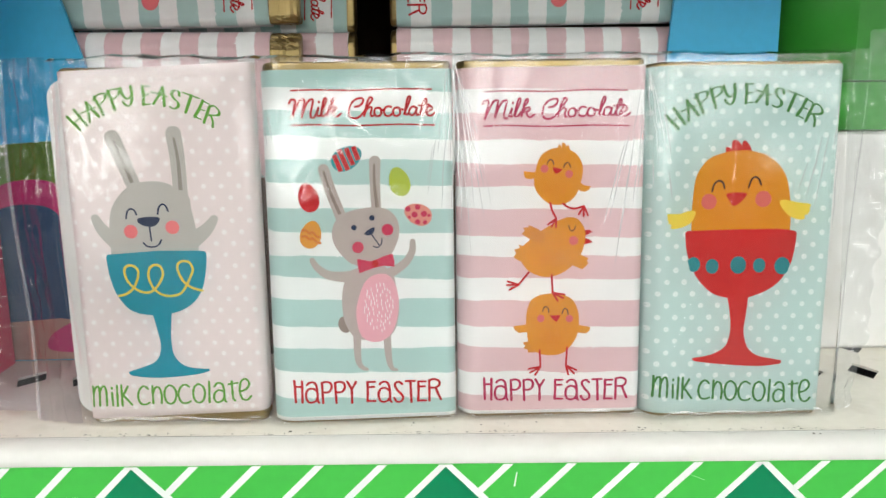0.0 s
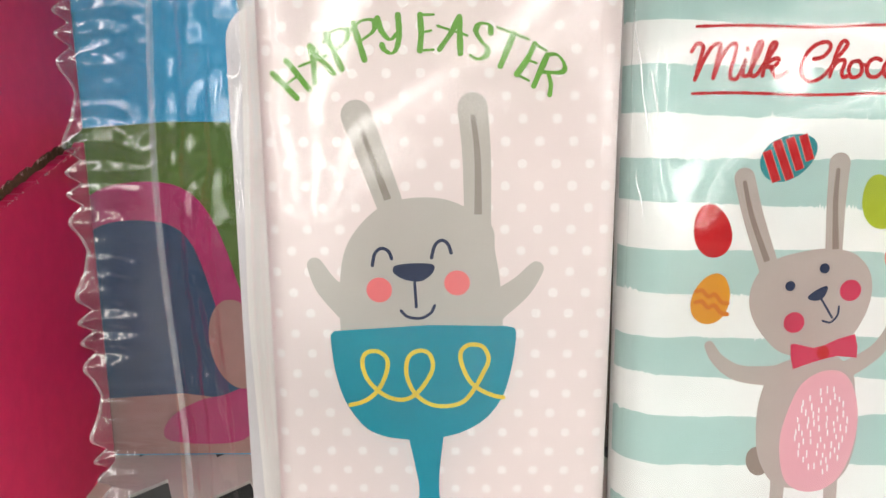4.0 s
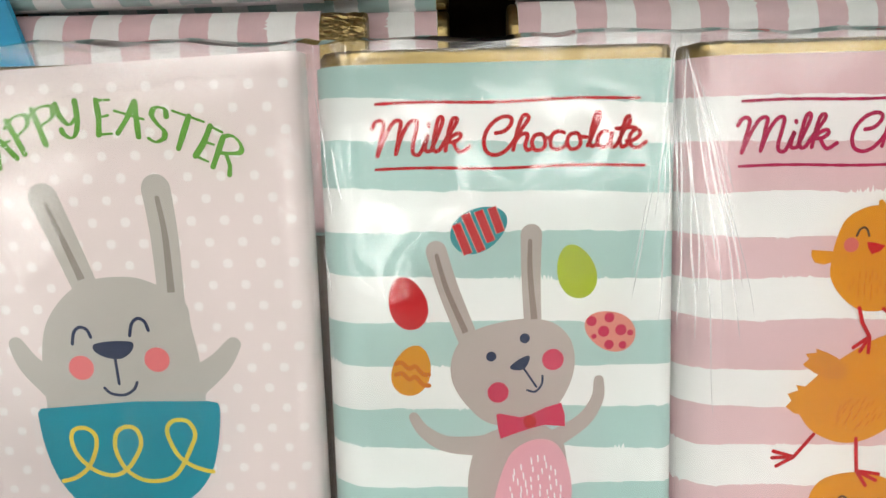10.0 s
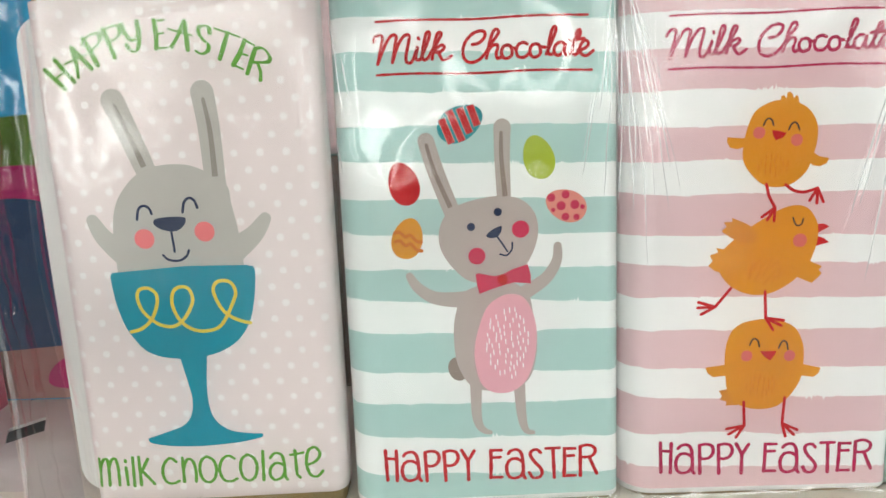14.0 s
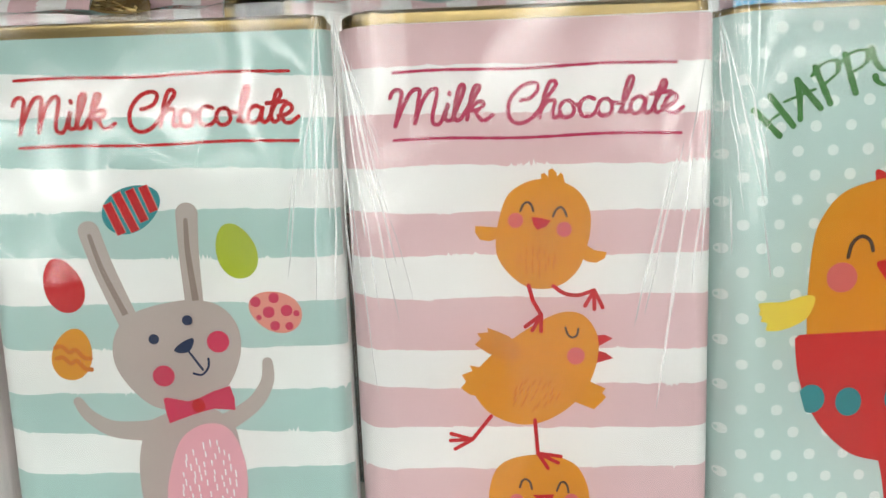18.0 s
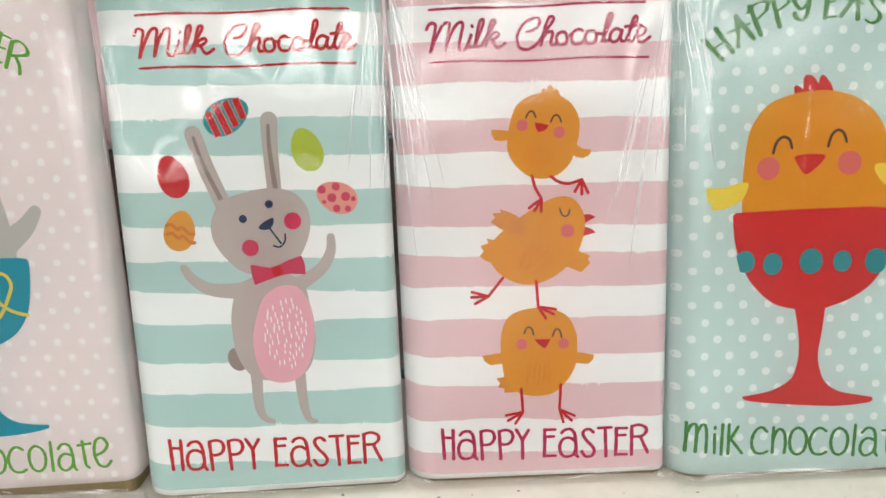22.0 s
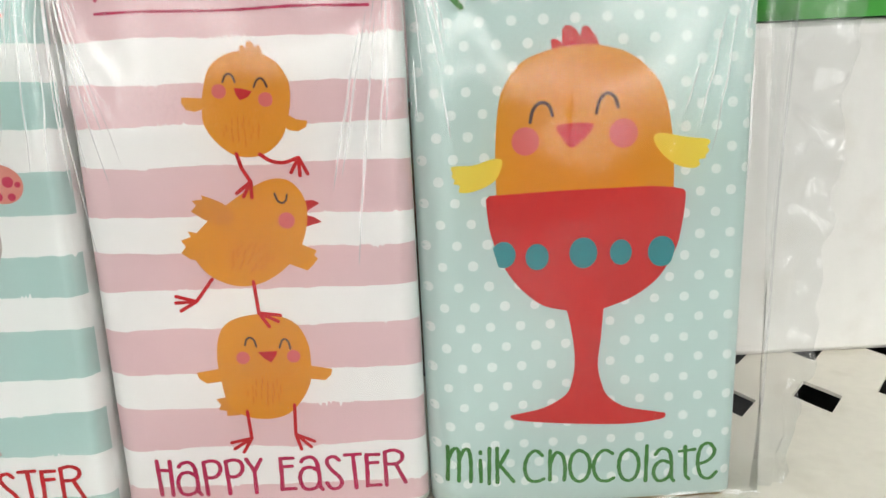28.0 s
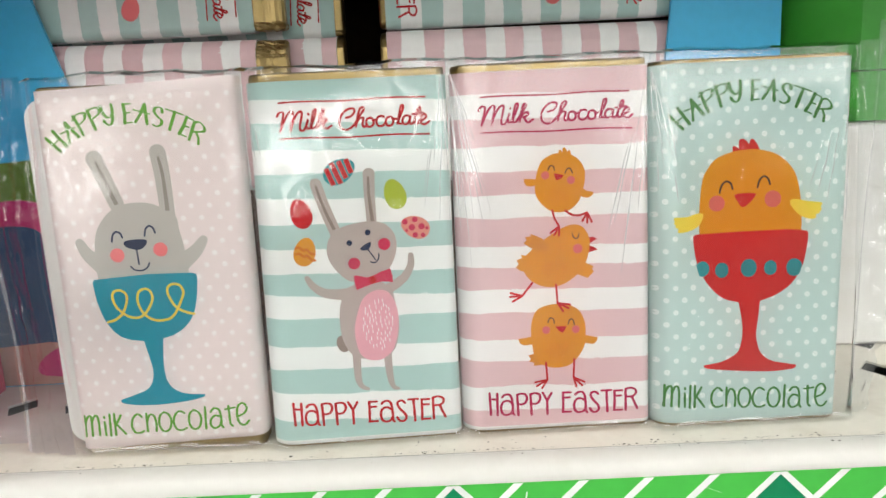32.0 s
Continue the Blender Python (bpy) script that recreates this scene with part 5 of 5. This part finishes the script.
tray_print("printed_base", [(-0.2418, 0.0008), (-0.1590, 0.0008), (-0.1600, 0.012), (-0.1720, 0.020), (-0.2000, 0.024), (-0.2418, 0.021)], PEACH, 4)
tray_print("printed_patch", spline([(-0.2060, 0.0060), (-0.1800, 0.0060), (-0.1740, 0.020), (-0.1900, 0.0225), (-0.2050, 0.015)], True), MAGENTA, 5)
tray_print("printed_leaf", oval(-0.1690, 0.022, 0.004, 0.010, -8), HILL, 6)


def lying_bar(x, y, z, stripes, lead, label, foil, lettered):
    """A bar lying on its long edge, its printed front towards the aisle and its head end to the right."""
    span = (-38.0, 38.0)
    root = thing("chocolate_bar", pose(x, y, z, 0, 90 + 0.7 * math.sin(x * 91 + z * 37), 0), label, "chocolate bar", "bars lying in the display tray")
    sl = bar_body(root, PAPER, span, 3.4, 149.2, foil, int(abs(x * 1000)) + 5)
    for i, (low, high) in enumerate(STRIPES):
        stripe(sl, low, high, stripes, span, i + 30)
    if lettered:
        milk_chocolate_head(sl, span, -27.4, 129.8, 0.97, 0.0, lead)
        happy_easter_foot(sl, span, -30.0, 9.6, 1.0, 0.0, lead)
        egg(sl, span, 24.0, 89.0, 4.4, 6.0, 72, CORAL)
    return root


LIE = 0.038
for row, (ink_used, lead, tone) in enumerate(((MINT, RED, "mint"), (ROSE, CRIMSON_TEXT, "pink"), (MINT, RED, "mint"))):
    z = SHELF_Z + 0.0237 + LIE + row * 0.0763
    y = TRAY_Y + 0.006 + (0.002 if row == 2 else 0.0)
    words = "%s and white striped chocolate bar lying in the blue tray" % tone
    lying_bar(-0.0805 - 0.1492, y, z, ink_used, lead, words, 164.5, row == 2)
    lying_bar(-0.0410 - 0.1492, y + 0.0165, z, ink_used, lead, words, 153.5, row == 2)
    lying_bar(-0.0140 - 0.0034, y, z, ink_used, lead, words, 153.5, row == 2)

# ---- green and white carton beside the tray ----
carton = thing("carton", pose(0.318, 0.3820, SHELF_Z, 0, 0, -1.0), "green and white cardboard carton with a thin dark seam", "carton")
part("carton_base", block(-0.130, 0.130, 0, 0.2, 0.0, 0.1195, 0.005, 3), WHITE_CARD, carton, "scuffed white lower part")


def soft_corner(z0, z1, out):
    """A block whose corner beside the tray is broadly rounded."""
    bm = bmesh.new()
    a, b = 0.034, 0.030
    line = [(-0.130 - out + a - a * math.sin(math.pi / 24 * k), -out + b - b * math.cos(math.pi / 24 * k)) for k in range(13)]
    line += [(-0.130 - out, 0.2), (0.130, 0.2), (0.130, -out)]
    low, high = ([bm.verts.new((x, y, z)) for x, y in line] for z in (z0, z1))
    n = len(line)
    for k in range(n):
        f = bm.faces.new((low[k], low[(k + 1) % n], high[(k + 1) % n], high[k]))
        f.smooth = k < 12
    bm.faces.new(high)
    bm.faces.new(low[::-1])
    bmesh.ops.recalc_face_normals(bm, faces=bm.faces[:])
    return bm


part("carton_top", soft_corner(0.1197, 0.1443, 0.0006), GREEN_CARD, carton)
part("carton_lid", soft_corner(0.1450, 0.235, 0.0006), GREEN_CARD, carton)

# ---- crimson corrugated carton, torn open along its perforations ----
crimson = thing("torn_carton", pose(-0.2205, 0.302, SHELF_Z, 0, 0, 3.0), "crimson corrugated display carton torn along its perforated edges", "carton")
T = 0.0032


def ragged(points, seed, size=0.0006, step=0.0022):
    """A torn edge between the points."""
    rnd = random.Random(seed)
    return [(p + rnd.uniform(-size, size), q + rnd.uniform(-size, size)) for p, q in dense(points, step)]


side = lambda a, b, d: (-d, a, b)
front = lambda a, b, d: (a, d, b)
cut_low = ragged([(0.0015, 0.0905), (0.030, 0.0985), (0.086, 0.1123)], 1)
cut_high = ragged([(0.0, 0.0985), (0.030, 0.1035), (0.086, 0.1173)], 2)
part("side_panel", slab([(0.0025, 0.0)] + ragged([(0.0025, 0.0), (0.0020, 0.045), (0.0015, 0.0905)], 3, 0.0005) + cut_low + [(0.086, 0.0)], side, T), CRIMSON, crimson)
part("upper_side_panel", slab(cut_high + [(0.086, 0.25), (0.0, 0.25)], side, T), CRIMSON, crimson)
part("front_panel", slab([(-0.20, 0.0)] + ragged([(-0.0062, 0.0), (-0.0052, 0.045), (-0.0045, 0.0915), (-0.0085, 0.112), (-0.0230, 0.150)], 4, 0.0005) + [(-0.20, 0.16)], front, T), CRIMSON, crimson)
part("upper_front_panel", slab(ragged([(-0.0005, 0.1000), (-0.0030, 0.112), (-0.0190, 0.152)], 5, 0.0005) + [(-0.0200, 0.25), (-0.0005, 0.25)], front, T), CRIMSON, crimson)
part("inner_board", slab([(0.004, 0.0), (0.004, 0.25), (0.084, 0.25), (0.084, 0.0)], lambda a, b, d: (-0.0046 - d, a, b), 0.0016), KRAFT, crimson, "brown corrugated inner board")
part("inner_board", slab([(-0.19, 0.0), (-0.19, 0.25), (-0.0066, 0.25), (-0.0066, 0.0)], lambda a, b, d: (a, 0.0046 + d, b), 0.0016), KRAFT, crimson, "brown corrugated inner board")
part("back_panel", block(-0.20, -0.0070, 0.082, 0.086, 0.0, 0.25), CRIMSON, crimson)


def corrugation():
    """The fluted middle of the torn board, seen end-on in the gap beside the side panel: two liners and a wave between them."""
    left = lambda z: -0.0056 + 0.011 * z
    wave = [(left(z) + 0.0008 + (-0.0010 - left(z) - 0.0008) * (0.5 - 0.5 * math.cos(z * 1900)), z) for z in (0.0012 + 0.00045 * k for k in range(196))]
    rnd = random.Random(21)
    wave = [(p + rnd.uniform(-0.00015, 0.00015), q + rnd.uniform(-0.0001, 0.0001)) for p, q in wave]
    edge = lambda a, b, d: (a, 0.0014 + d, b)
    part("corrugated_core", slab(wave + [(p, q + 0.0007) for p, q in reversed(wave)], edge, 0.0009), KRAFT, crimson, "brown fluted paper core")
    for x0 in (0.0, 1.0):
        line = [(left(z) * (1 - x0) - 0.0007 * x0, z) for z in (0.0005 + 0.003 * k for k in range(30))]
        part("board_liner", slab([(p + rnd.uniform(-0.0002, 0.0002), q) for p, q in line] + [(p + 0.0006, q) for p, q in reversed(line)], edge, 0.0009), KRAFT, crimson)


corrugation()


def fibres(name, points, n, seed):
    """Loose pale paper fibres on a torn edge."""
    rnd = random.Random(seed)
    bm = bmesh.new()
    for _ in range(n):
        k = rnd.random() * (len(points) - 1)
        i = int(k)
        p = Vector(points[i]).lerp(Vector(points[min(i + 1, len(points) - 1)]), k - i)
        r = rnd.choice((0.0003, 0.0005, 0.0009))
        q = [p + Vector((0.0003 + rnd.uniform(0, 0.0006), rnd.uniform(-r, r), rnd.uniform(-r, r))) for _ in range(4)]
        bm.faces.new([bm.verts.new(v) for v in q])
    return tagged(part(name, bm, FUZZ, crimson, "pale torn paper fibres"), kind="stuff")


fibres("torn_fibres", [(0, 0.0020, 0.002), (0, 0.0016, 0.09), (0, 0.030, 0.0985), (0, 0.084, 0.112)], 160, 7)
fibres("torn_fibres", [(0, 0.0, 0.0985), (0, 0.030, 0.1035), (0, 0.084, 0.117)], 90, 8)

# ---- the shop round it ----
room = {"floor": (-15, 15, -48, 9, -0.05, 0.0, TILE), "ceiling": (-15, 15, -48, 9, 3.1, 3.2, CEILING), "wall_north": (-15, 15, 8.9, 9.0, 0, 3.1, HALL),
        "wall_south": (-15, 15, -48.0, -47.9, 0, 3.1, HALL), "wall_east": (14.9, 15.0, -47.9, 8.9, 0, 3.1, HALL), "wall_west": (-15.0, -14.9, -47.9, 8.9, 0, 3.1, HALL)}
for name, (x0, x1, y0, y1, z0, z1, m) in room.items():
    tagged(part(name, block(x0, x1, y0, y1, z0, z1), m), "plain %s of the shop hall" % name.split("_")[0], name.split("_")[0], kind="structure")
stand_below = thing("shelf_unit", pose(0, 0.2862, 0, 0, 0, TURN_SHELF), "steel shop shelf unit under the shelf", "shelf unit", kind="structure")
part("shelf_back", block(X0, X1, YD, YD + 0.02, 0.0, 1.62), LIP, stand_below)
# unseen shelf, added low overhead to keep lamp light off the tray
part("unseen_shade_shelf", block(X0, X1, -0.012, YD - 0.001, 1.234, 1.254, 0.002), LIP, stand_below)
part("lower_body", block(X0, X1, 0.02, YD - 0.001, 0.0, 0.95), LIP, stand_below)

lamp = thing("ceiling_light", pose(-1.2, -4.7, 3.1), "long white ceiling light with glowing diffuser", "ceiling light", "rows of ceiling lights")
part("housing", block(-0.32, 0.32, -4.0, 4.0, -0.07, 0.0), TROFFER, lamp)
part("diffuser", block(-0.30, 0.30, -3.98, 3.98, -0.084, -0.072), TUBE, lamp)
for x in (-6.0, -3.6, -1.2, 1.2, 3.6, 6.0):
    for y in (-36.7, -28.7, -20.7, -12.7, -4.7):
        if (x, y) != (-1.2, -4.7):
            copy_thing(lamp, pose(x, y, 3.1))
